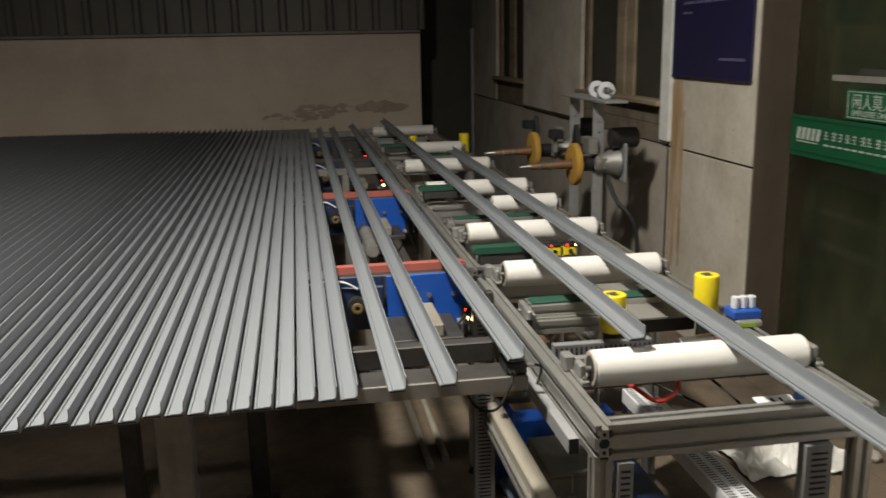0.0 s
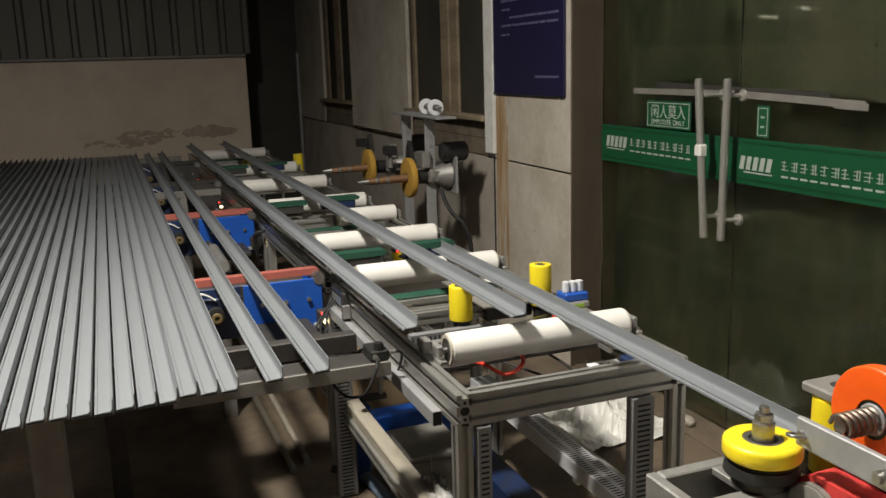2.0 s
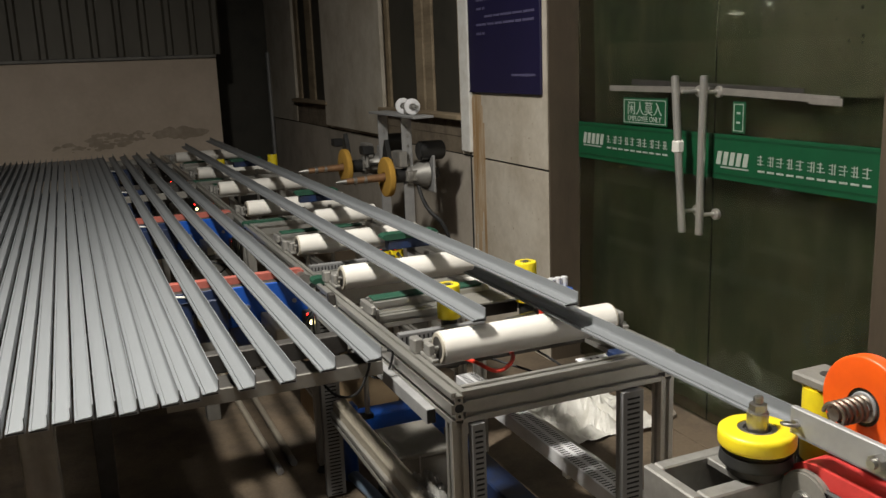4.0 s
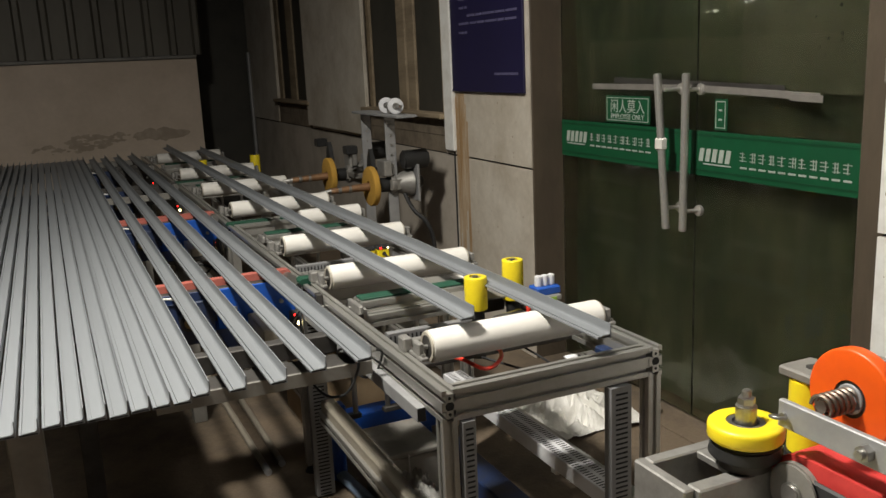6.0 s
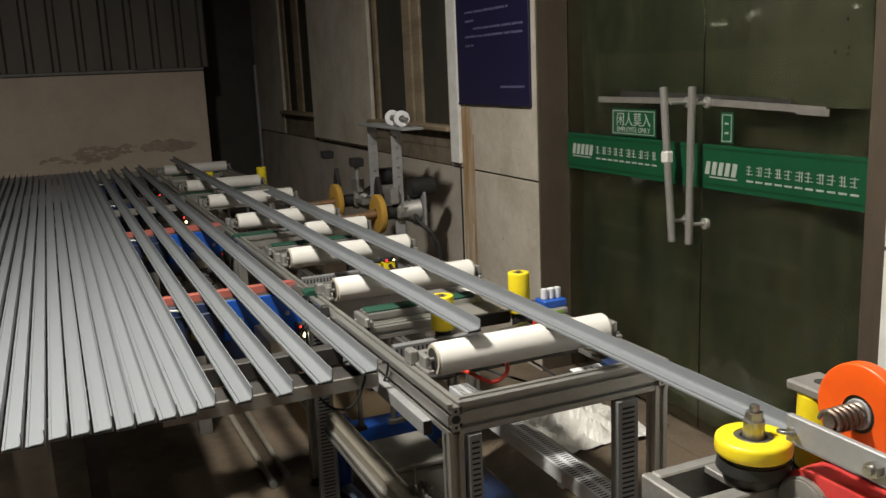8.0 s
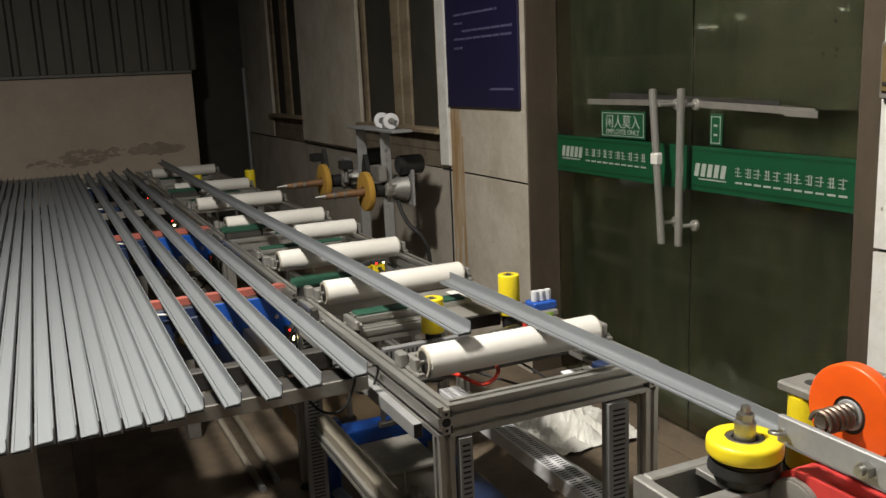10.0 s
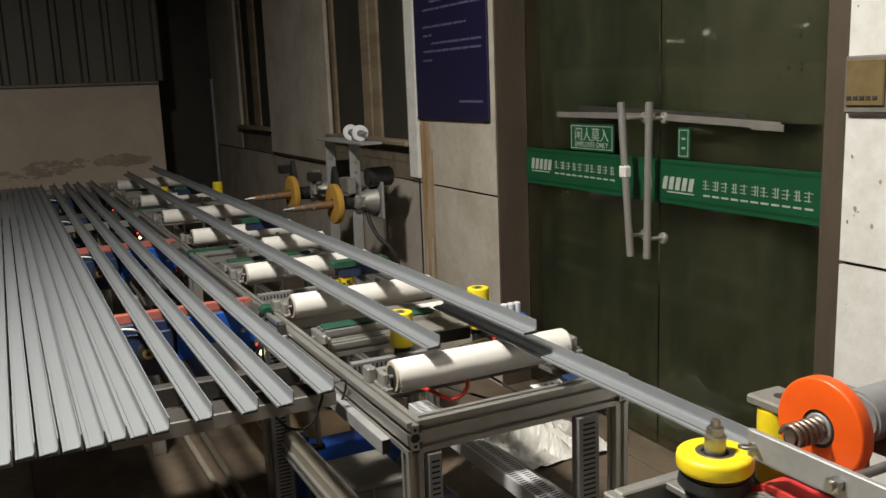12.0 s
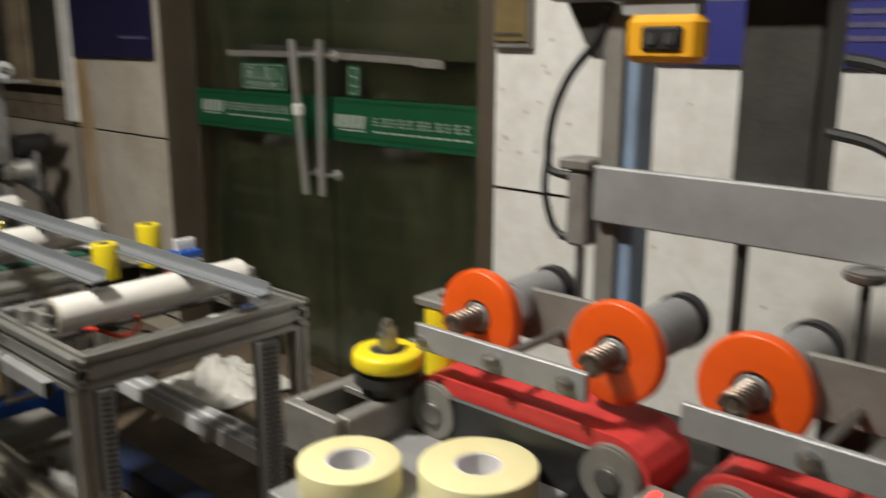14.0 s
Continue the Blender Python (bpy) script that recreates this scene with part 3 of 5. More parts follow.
S48, S44 = slot_outline(0.04, 0.08), slot_outline(0.04, 0.04)
RL, RR = -0.045, 0.542   # left faces of the two long rails
TOP = 0.85


def holes(parent, x, y, z, dy):
    """Dark pieces laid on the cut end of a 40 x 80 extrusion for its shaded bores."""
    for dz in (0.02, 0.06):
        part("bore", cyl(B(), (x + 0.02, y, z + dz), (x + 0.02, y + dy, z + dz), 0.0042, seg=10), M_DARK, parent)
    bm = B()
    prism(bm, [(-0.011, -0.004), (-0.006, -0.010), (0.006, -0.010), (0.011, -0.004), (0.011, 0.004), (0.006, 0.010), (-0.006, 0.010), (-0.011, 0.004)], (x + 0.02, y, z + 0.04), (x + 0.02, y + dy, z + 0.04))
    part("bore", bm, M_DARK, parent)


def duct(parent, name, a, b, w, d, mat, slots=True, face=(0, -1, 0)):
    """A slotted cable trunking between two points; face is the way the slots look."""
    a, b, f = Vector(a), Vector(b), Vector(face)
    run = (b - a).normalized()
    side = run.cross(f).normalized()
    bm = B()
    prism(bm, [(-w / 2, 0), (w / 2, 0), (w / 2, d), (w / 2 - 0.002, d + 0.001), (-w / 2 + 0.002, d + 0.001), (-w / 2, d)], a, b, right=side, up=f)
    ob = part(name, bm, mat, parent)
    if slots:
        # dark faces laid on the cover stand in for shaded slots
        bm = B()
        n = int((b - a).length / 0.0135)
        for i in range(n):
            p = a + run * (0.0135 * (i + 0.5))
            for off in ((0,) if w < 0.07 else (-w / 4, w / 4)):
                q = p + side * off
                L = w * 0.30 if w < 0.07 else w * 0.16
                vs = [q + side * (L * s1) + run * (0.0026 * s2) + f * (d + 0.0016) for s1, s2 in ((-1, -1), (1, -1), (1, 1), (-1, 1))]
                bm.faces.new([bm.verts.new(v) for v in vs])
        part("slot_strip", bm, M_DARK, ob)["kind"] = "stuff"
    return ob


def make_roller(at_y, x0=0.03, x1=0.55, z=0.874, r=0.043):
    t = thing("roller", (x0, at_y, z), "white pvc conveyor roller on aluminium bearing brackets", "roller", "rollers of the table")
    part("tube", cyl(B(), (x0, at_y, z), (x1, at_y, z), r, seg=36, bevel=0.004), M_ROLLER, t, smooth=True)
    for x, s in ((x0, -1), (x1, 1)):
        e = part("end_ring", ring(B(), (x, at_y, z), (1, 0, 0), r * 0.72, r * 0.93, 0.006, 28, 0.001), M_ROLLEREND, t)
        part("end_cup", cyl(B(), (x - s * 0.001, at_y, z), (x + s * 0.0015, at_y, z), r * 0.72, seg=24), M_DARKSTEEL, e)
        part("axle", cyl(B(), (x, at_y, z), (x + s * 0.028, at_y, z), 0.007, seg=12), M_STEEL, t, smooth=True)
        bx = x + s * 0.026
        b = part("bearing_bracket", box(B(), bx - 0.008, bx + 0.008, at_y - 0.02, at_y + 0.02, TOP, z + 0.018, 0.003), M_ALUCAST, t)
        part("foot", box(B(), bx - 0.010, bx + 0.010, at_y - 0.042, at_y + 0.042, TOP + 0.0005, TOP + 0.010, 0.002), M_ALUCAST, b)
        if s < 0:
            part("clamp_block", box(B(), bx - 0.022, bx + 0.004, at_y + 0.048, at_y + 0.088, TOP + 0.0005, TOP + 0.040, 0.004), M_ALUCAST, t)
            part("clamp_arm", box(B(), bx + 0.0045, bx + 0.06, at_y + 0.058, at_y + 0.078, TOP + 0.012, TOP + 0.030, 0.003), M_ALUCAST, t)
        for dy in (-0.031, 0.031):
            part("bolt", cyl(B(), (bx, at_y + dy, TOP + 0.01), (bx, at_y + dy, TOP + 0.017), 0.006, seg=6), M_STEEL, b)
    return t


def make_table(y0, y1, rollers):
    t = thing("roller_table", (0.26, (y0 + y1) / 2, FLOOR), "aluminium extrusion roller table on square legs", "roller table", "roller tables in line")
    for x in (RL, RR):
        bm = prism(B(), S48, (x, y0, TOP - 0.08), (x, y1, TOP - 0.08))
        r = part("side_rail", bm, M_ALU, t)
        holes(r, x, y0 - 0.0006, TOP - 0.08, 0.002)
    for y in (y0 + 0.002, y1 - 0.042):
        part("cross_beam", prism(B(), S48, (RL + 0.0405, y + 0.04, TOP - 0.0805), (RR - 0.0005, y + 0.04, TOP - 0.0805), right=(0, -1, 0)), M_ALU, t)
        for x in (RL, RR):
            part("leg", prism(B(), S44, (x, y, FLOOR + 0.03), (x, y, TOP - 0.0805), up=(0, 1, 0)), M_ALU, t)
            part("levelling_foot", cyl(B(), (x + 0.02, y + 0.02, FLOOR), (x + 0.02, y + 0.02, FLOOR + 0.03), 0.028, 0.012, seg=16), M_BLACK, t)
    for x in (RL, RR):
        part("low_rail", prism(B(), S44, (x + 0.0005, y0 + 0.0425, 0.36), (x + 0.0005, y1 - 0.0425, 0.36)), M_ALU, t)
    for y in rollers:
        make_roller(y)
    return t


R_NEAR = (0.246, 1.10)
table_a = make_table(0.0, 1.16, R_NEAR)
table_b = make_table(1.30, 2.50, (1.722,))
table_c = make_table(2.56, 4.35, (2.80, 3.69))
table_d = make_table(4.40, 6.55, (4.61, 5.92))
duct(table_a, "leg_duct", (0.02, 0.015, 0.20), (0.02, 0.015, 0.765), 0.034, 0.02, M_DUCT)
duct(table_a, "leg_duct", (0.448, 0.02, 0.20), (0.448, 0.02, 0.765), 0.062, 0.03, M_DUCT)


# ---- hall lamps, out of view ----
for at, watts in LAMPS:
    t = thing("high_bay_lamp", at, "unseen high-bay lamp added under the roof, lit", "lamp", "high-bay lamps")
    part("housing", cyl(B(), (at[0], at[1], at[2]), (at[0], at[1], at[2] + 0.25), 0.26, 0.08, seg=28), M_LAMPBODY, t, smooth=True)
    part("rod", cyl(B(), (at[0], at[1], at[2] + 0.24), (at[0], at[1], 5.6), 0.012, seg=10), M_LAMPBODY, t)
    part("diffuser", cyl(B(), (at[0], at[1], at[2] - 0.02), (at[0], at[1], at[2]), 0.22, seg=28), M_LAMPGLOW, t)
# small lamps added on the back wall so they reflect in the door glass
M_SPOT = material("reflection lamp glow", (1.0, 0.95, 0.85), 0.4, emit=14)
for x, z in ((-4.44, 2.13), (-6.24, 2.20)):
    t = thing("reflection_lamp", (x, BY, z), "small lamp added out of view to reflect in the door glass, lit", "lamp", "bulkhead lamps")
    part("base", cyl(B(), (x, BY - 0.03, z), (x, BY + 0.03, z), 0.07, seg=20), M_LAMPBODY, t)
    part("bulb", cyl(B(), (x, BY - 0.07, z), (x, BY - 0.03, z), 0.028, 0.034, seg=16), M_SPOT, t)
t = thing("reflection_tube", (-3.9, BY, 2.02), "short tube added out of view to reflect in the door glass, lit", "lamp")
part("batten", box(B(), -4.05, -3.75, BY - 0.03, BY + 0.03, 2.0, 2.05, 0.004), M_LAMPBODY, t)
part("tube", cyl(B(), (-4.03, BY - 0.045, 2.02), (-3.77, BY - 0.045, 2.02), 0.009, seg=12), M_SPOT, t)

# ---- feed bed: cross conveyors under the profiles ----
def make_cross_conveyor(y, enamel):
    t = thing("cross_conveyor", (-0.37, y, FLOOR), "blue enamelled cross conveyor with a salmon belt" if enamel is M_BLUE else "dark cross conveyor with a dark belt", "conveyor", "cross conveyors of the feed bed")
    x0, x1 = -0.60, -0.085
    out = [(x1, 0.873), (x1 + 0.010, 0.876), (x1 + 0.014, 0.885), (x1 + 0.010, 0.893), (x1, 0.8965), (x0, 0.8965), (x0 - 0.014, 0.885), (x0, 0.873)]
    part("belt", prism(B(), out, (0, y - 0.016, 0), (0, y + 0.020, 0)), M_BELT if enamel is M_BLUE else M_DARKSTEEL, t)
    part("body", box(B(), x0 + 0.02, x1 - 0.05, y - 0.050, y + 0.050, 0.76, 0.8725, 0.004), M_DARKSTEEL, t)
    for s in (-1, 1):
        part("side_plate", box(B(), x1 - 0.26, x1 + 0.01, y + s * 0.058 - 0.004, y + s * 0.058 + 0.004, 0.68, 0.872, 0.003), enamel, t)
        part("edge_strip", box(B(), x0, x1 - 0.27, y + s * 0.05 - 0.004, y + s * 0.05 + 0.004, 0.80, 0.872, 0.002), M_NAVY, t)
    for x in (x1 - 0.20, x1 - 0.12, x1 - 0.04):
        part("bolt", cyl(B(), (x, y - 0.072, 0.80), (x, y - 0.062, 0.80), 0.008, seg=6), M_STEEL, t)
    part("pulley", cyl(B(), (x1, y - 0.066, 0.868), (x1, y + 0.066, 0.868), 0.02, seg=18), M_STEEL, t, smooth=True)
    part("gear_motor", cyl(B(), (x1 - 0.36, y - 0.13, 0.79), (x1 - 0.36, y - 0.081, 0.79), 0.030, seg=20, bevel=0.005), M_BLACK, t, smooth=True)
    part("hub_cap", ring(B(), (x1 - 0.36, y - 0.132, 0.79), (0, 1, 0), 0.008, 0.018, 0.006, 20, 0.002), M_BRASSBOX, t, smooth=True)
    part("motor_plate", box(B(), x1 - 0.47, x1 - 0.27, y - 0.08, y - 0.066, 0.70, 0.845, 0.004), M_NAVY, t)
    part("white_wire", tube(B(), [(x0, y - 0.07, 0.86), (x0 + 0.06, y - 0.085, 0.872), (x0 + 0.12, y - 0.09, 0.866), (x0 + 0.16, y - 0.085, 0.84)], 0.0035), M_WHITEPLASTIC, t, smooth=True)
    s = part("sensor_block", box(B(), x1 - 0.02, x1 + 0.025, y - 0.115, y - 0.072, 0.715, 0.765, 0.004), M_DARKSTEEL, t, "dark sensor block with two lights")
    part("status_light", cyl(B(), (x1 + 0.003, y - 0.121, 0.728), (x1 + 0.003, y - 0.115, 0.728), 0.008, seg=10), M_LEDWARM, s)
    part("status_light", cyl(B(), (x1 - 0.008, y - 0.119, 0.757), (x1 - 0.008, y - 0.115, 0.757), 0.0045, seg=10), M_LEDRED, s)
    part("bracket", box(B(), x1 - 0.03, x1 + 0.03, y - 0.10, y - 0.064, 0.70, 0.714, 0.003), M_GALV, t)
    part("low_beam", box(B(), x0 - 0.25, x1 - 0.27, y - 0.045, y + 0.045, 0.70, 0.758, 0.004), M_DARKSTEEL, t)
    part("leg", box(B(), x0 - 0.22, x0 - 0.16, y - 0.03, y + 0.03, FLOOR, 0.70, 0.004), M_DARKSTEEL, t)
    part("foot_plate", box(B(), x0 - 0.25, x0 - 0.13, y - 0.06, y + 0.06, FLOOR, FLOOR + 0.01, 0.002), M_DARKSTEEL, t)
    part("belt_guard", box(B(), x0 - 0.02, x0 + 0.07, y - 0.048, y - 0.032, 0.872, 0.8955, 0.003), M_WHITEPLASTIC, t)
    part("timber_pad", box(B(), x1 - 0.16, x1 - 0.11, y - 0.30, y - 0.064, 0.735, 0.775, 0.004), M_BEIGE, t)
    part("pad_rail", box(B(), x1 - 0.27, x1 - 0.05, y - 0.31, y - 0.064, 0.715, 0.7345, 0.003), M_DARKSTEEL, t)
    bm = tube(B(), [(x1 - 0.02, y - 0.09, 0.71), (x1 - 0.06, y - 0.12, 0.62), (x1 - 0.16, y - 0.12, 0.60), (x1 - 0.22, y - 0.09, 0.68)], 0.004)
    part("cable", bm, M_CABLE, t, smooth=True)
    return t


# the two far conveyors take dark steel for plates and belt
for y, enamel in ((1.235, M_BLUE), (2.70, M_BLUE), (4.05, M_DARKSTEEL), (5.35, M_DARKSTEEL)):
    make_cross_conveyor(y, enamel)
    t = thing("bed_bearer", (-2.2, y, FLOOR), "dark steel bearer on posts under the stacked profiles", "support bar", "bearers of the feed bed")
    # bar is near-black so the shaded gaps between the profiles stay dark
    part("bar", box(B(), -3.75, -0.87, y - 0.03, y + 0.03, 0.83, 0.8965, 0.003), M_BLACK, t)
    for x in (-3.4, -1.2):
        part("post", box(B(), x - 0.03, x + 0.03, y - 0.028, y + 0.028, FLOOR, 0.83, 0.004), M_DARKSTEEL, t)

# front bearer of the bed and its post
t = thing("bed_support", (-0.9, 0.42, FLOOR), "dark steel bearer on a blue-footed post under the profiles", "support frame")
part("bearer", box(B(), -3.7, -0.16, 0.415, 0.455, 0.845, 0.8965, 0.003), M_DARKSTEEL, t)
# one bar split: shaded top in dark steel, lit front in lighter grey
part("angle_flange", box(B(), -0.64, -0.10, 0.32, 0.414, 0.828, 0.842, 0.003), M_DARKSTEEL, t)
part("front_strip", box(B(), -0.64, -0.10, 0.312, 0.3195, 0.806, 0.8425, 0.001), M_GREYSTEEL, t)
part("low_beam", box(B(), -0.885, -0.40, 0.55, 0.63, FLOOR, FLOOR + 0.09, 0.004), M_BLUE, t)
part("base_foot", box(B(), -0.97, -0.89, 0.40, 0.70, FLOOR, FLOOR + 0.05, 0.004), M_BLUE, t)
for x in (-0.93, -2.6):
    part("post", box(B(), x - 0.04, x + 0.04, 0.415, 0.495, 0.52, 0.844, 0.004), M_GREYSTEEL, t)
    part("post_foot", box(B(), x - 0.035, x + 0.035, 0.42, 0.49, FLOOR, 0.52, 0.004), M_BLUE, t)
t2 = thing("bed_support", (-0.9, 5.8, FLOOR), "dark steel bearer under the far ends of the profiles", "support frame")
part("bearer", box(B(), -3.7, -0.16, 5.78, 5.82, 0.845, 0.8965, 0.003), M_GREYSTEEL, t2)
for x in (-0.3, -2.6):
    part("post", box(B(), x - 0.03, x + 0.03, 5.77, 5.83, FLOOR, 0.844, 0.004), M_BLUE, t2)
# steel cross bar seen across the gaps, with white patches
t = thing("cross_bar", (-0.6, 3.55, FLOOR), "grey steel cross bar on a post between the conveyors", "support bar")
part("bar", box(B(), -1.6, -0.12, 3.53, 3.57, 0.86, 0.8965, 0.003), M_GREYSTEEL, t)
part("post", box(B(), -0.36, -0.32, 3.53, 3.57, FLOOR, 0.86, 0.003), M_GREYSTEEL, t)
# valve cluster with looped hoses at the end of the bed front
t = thing("valve_cluster", (-0.12, 0.34, 0.80), "black valve cluster with looped hoses on the bed bearer", "valve")
part("body", box(B(), -0.150, -0.100, 0.3205, 0.40, 0.8425, 0.872, 0.004), M_BLACK, t)
part("coil", cyl(B(), (-0.125, 0.335, 0.872), (-0.125, 0.335, 0.890), 0.013, seg=16, bevel=0.002), M_BLACK, t, smooth=True)
part("fitting", cyl(B(), (-0.10, 0.345, 0.857), (-0.078, 0.345, 0.857), 0.007, seg=10), M_STEEL, t, smooth=True)
part("fitting", cyl(B(), (-0.14, 0.3205, 0.857), (-0.14, 0.300, 0.857), 0.007, seg=10), M_STEEL, t, smooth=True)
part("hose", tube(B(), [(-0.078, 0.345, 0.857), (-0.055, 0.36, 0.84), (-0.052, 0.42, 0.77), (-0.060, 0.52, 0.72), (-0.09, 0.60, 0.75), (-0.12, 0.55, 0.80), (-0.13, 0.40, 0.857)], 0.0035), M_CABLE, t, smooth=True)
part("hose", tube(B(), [(-0.14, 0.300, 0.857), (-0.15, 0.285, 0.83), (-0.18, 0.30, 0.77), (-0.21, 0.40, 0.74), (-0.22, 0.60, 0.75), (-0.22, 0.90, 0.73)], 0.0035), M_CABLE, t, smooth=True)
# bars under the bed between the conveyors
for y, z in ((2.05, 0.86),):
    t = thing("pneumatic_cylinder", (-0.30, y, FLOOR), "grey pneumatic cylinder on a steel stand", "cylinder")
    part("barrel", cyl(B(), (-0.33, y - 0.22, 0.80), (-0.33, y + 0.16, 0.80), 0.028, seg=20, bevel=0.004), M_ALUCAST, t, smooth=True)
    part("rod", cyl(B(), (-0.33, y + 0.16, 0.80), (-0.33, y + 0.34, 0.80), 0.010, seg=12), M_STEEL, t, smooth=True)
    part("stand", box(B(), -0.36, -0.30, y - 0.03, y + 0.03, FLOOR, 0.775, 0.003), M_GREYSTEEL, t)
    bm = tube(B(), [(-0.31, y - 0.2, 0.83), (-0.24, y - 0.26, 0.80), (-0.20, y - 0.2, 0.70), (-0.20, y - 0.05, 0.62)], 0.005)
    part("air_hose", bm, M_CABLE, t, smooth=True)

# ---- transfer modules between the rollers ----
def make_transfer(y, x0=0.03, x1=0.40):
    t = thing("transfer_module", ((x0 + x1) / 2, y, TOP - 0.08), "aluminium belt transfer module with a green belt", "belt transfer", "belt transfers between the rollers")
    part("body", prism(B(), slot_outline(0.08, 0.08), (x0, y + 0.04, TOP - 0.062), (x1, y + 0.04, TOP - 0.062), right=(0, -1, 0)), M_ALU, t)
    part("belt", box(B(), x0 + 0.005, x1 + 0.01, y - 0.028, y + 0.028, TOP + 0.0185, TOP + 0.026, 0.003), M_GREEN, t, "dark green belt")
    part("second_rail", prism(B(), S44, (x0, y - 0.042, TOP - 0.055), (x1 - 0.06, y - 0.042, TOP - 0.055), right=(0, -1, 0)), M_ALU, t)
    b = part("clamp_plate", box(B(), x0 - 0.018, x0 - 0.002, y - 0.10, y + 0.045, TOP - 0.06, TOP + 0.014, 0.003), M_ALUCAST, t)
    for dy in (-0.08, 0.025):
        part("bolt", cyl(B(), (x0 - 0.026, y + dy, TOP - 0.015), (x0 - 0.018, y + dy, TOP - 0.015), 0.008, seg=6), M_STEEL, b)
    part("bracket", box(B(), x0 - 0.034, x0 - 0.019, y - 0.12, y - 0.075, TOP + 0.0005, TOP + 0.030, 0.004), M_ALUCAST, t)
    part("end_pulley", cyl(B(), (x1 + 0.012, y - 0.035, TOP + 0.006), (x1 + 0.012, y + 0.035, TOP + 0.006), 0.018, seg=18), M_STEEL, t, smooth=True)
    return t


make_transfer(0.80)
make_transfer(2.06)
make_transfer(3.95)
make_transfer(5.45)
# belt lifts that stand in the gaps between the tables
def make_lift(y, x0, x1, top, label):
    t = thing("belt_lift", ((x0 + x1) / 2, y, TOP - 0.2), label, "belt lift", "belt lifts between the tables")
    out = [(x0, top), (x0 - 0.010, top - 0.006), (x0 - 0.012, top - 0.014), (x0, top - 0.022), (x1, top - 0.022), (x1 + 0.012, top - 0.014), (x1 + 0.010, top - 0.006), (x1, top)]
    part("belt", prism(B(), out, (0, y - 0.026, 0), (0, y + 0.026, 0)), M_GREEN, t, "dark green belt")
    part("body", box(B(), x0 + 0.01, x1 - 0.01, y - 0.022, y + 0.022, top - 0.060, top - 0.0225, 0.003), M_NAVY if x0 > 0.1 else M_DARKSTEEL, t)
    for x in (x0 + 0.03, x1 - 0.03):
        part("guide_rod", cyl(B(), (x, y, top - 0.55), (x, y, top - 0.085), 0.010, seg=12), M_STEEL, t, smooth=True)
    part("yoke", box(B(), x0 + 0.01, x1 - 0.01, y - 0.015, y + 0.015, top - 0.57, top - 0.55, 0.003), M_DARKSTEEL, t)
    return t


LIFTS_IN = [make_lift(y, -0.035, 0.165, 0.856, "green belt lift beside the table rail, on guide rods") for y in (1.232, 2.53, 4.375)]
LIFTS_OUT = [make_lift(y, 0.235, 0.43, 0.856, "green belt lift under the outer lane, on guide rods") for y in (1.232, 2.53, 4.375)]
# dark bed plates and wiring trays between the rails
for y0, y1, nm in ((0.36, 0.60, 1), (1.40, 1.60, 1), (2.62, 2.72, 0), (3.20, 3.45, 0)):
    t = thing("base_plate", (0.30, (y0 + y1) / 2, TOP - 0.075), "dark steel plate bolted between the table rails", "plate", "plates between the rails")
    part("plate", box(B(), RL + 0.041, RR - 0.001, y0, y1, TOP - 0.078, TOP - 0.066, 0.002), M_DARKSTEEL, t)
    for x in (0.06, 0.18, 0.31, 0.45):
        for y in (y0 + 0.03, y1 - 0.03):
            part("bolt", cyl(B(), (x, y, TOP - 0.066), (x, y, TOP - 0.058), 0.008, seg=6), M_STEEL, t)
    if nm:
        tr = duct(t, "wire_tray", (0.03, y1 - 0.04, TOP - 0.044), (0.30, y1 - 0.04, TOP - 0.044), 0.042, 0.024, M_DUCT, True, (0, -1, 0))
t = thing("cover_plate", (0.38, 0.90, TOP - 0.01), "flat grey plate beside the transfer belt", "plate")
part("plate", box(B(), 0.30, 0.525, 0.63, 0.99, TOP - 0.004, TOP + 0.003, 0.001), M_GREYSTEEL, t)
part("paper_patch", box(B(), 0.42, 0.52, 0.86, 0.95, TOP + 0.0032, TOP + 0.0045), M_WHITEPLASTIC, t)
part("support", box(B(), 0.34, 0.50, 0.70, 0.76, TOP - 0.066, TOP - 0.005, 0.002), M_DARKSTEEL, t)

# small pneumatic slide and red hose beneath the first roller
t = thing("air_slide", (0.40, 0.50, TOP - 0.066), "small steel air slide with a red hose", "air slide")
part("body", box(B(), 0.33, 0.50, 0.46, 0.52, TOP - 0.066, TOP - 0.026, 0.004), M_DARKSTEEL, t)
part("barrel", cyl(B(), (0.33, 0.44, TOP - 0.01), (0.43, 0.46, TOP - 0.01), 0.018, seg=18, bevel=0.003), M_STEEL, t, smooth=True)
part("knob", cyl(B(), (0.47, 0.49, TOP - 0.026), (0.47, 0.49, TOP + 0.0), 0.008, seg=12), M_REDCABLE, t, "red push fitting")
bm = tube(B(), [(0.13, 0.40, 0.79), (0.152, 0.30, 0.80), (0.172, 0.215, 0.797), (0.215, 0.222, 0.799), (0.262, 0.283, 0.805), (0.30, 0.44, 0.80)], 0.0055)
part("red_hose", bm, M_REDCABLE, t, smooth=True)
bm = tube(B(), [(0.40, 0.44, 0.76), (0.42, 0.28, 0.74), (0.36, 0.18, 0.745), (0.30, 0.26, 0.76), (0.22, 0.40, 0.775)], 0.0035)
part("black_hose", bm, M_CABLE, t, smooth=True)
t = thing("terminal_tray", (0.42, 0.12, TOP - 0.08), "brown tray with white wiring pieces under the roller", "tray")
part("tray", box(B(), RL + 0.041, RR - 0.001, 0.045, 0.20, TOP - 0.079, TOP - 0.074, 0.001), M_DARKSTEEL, t)
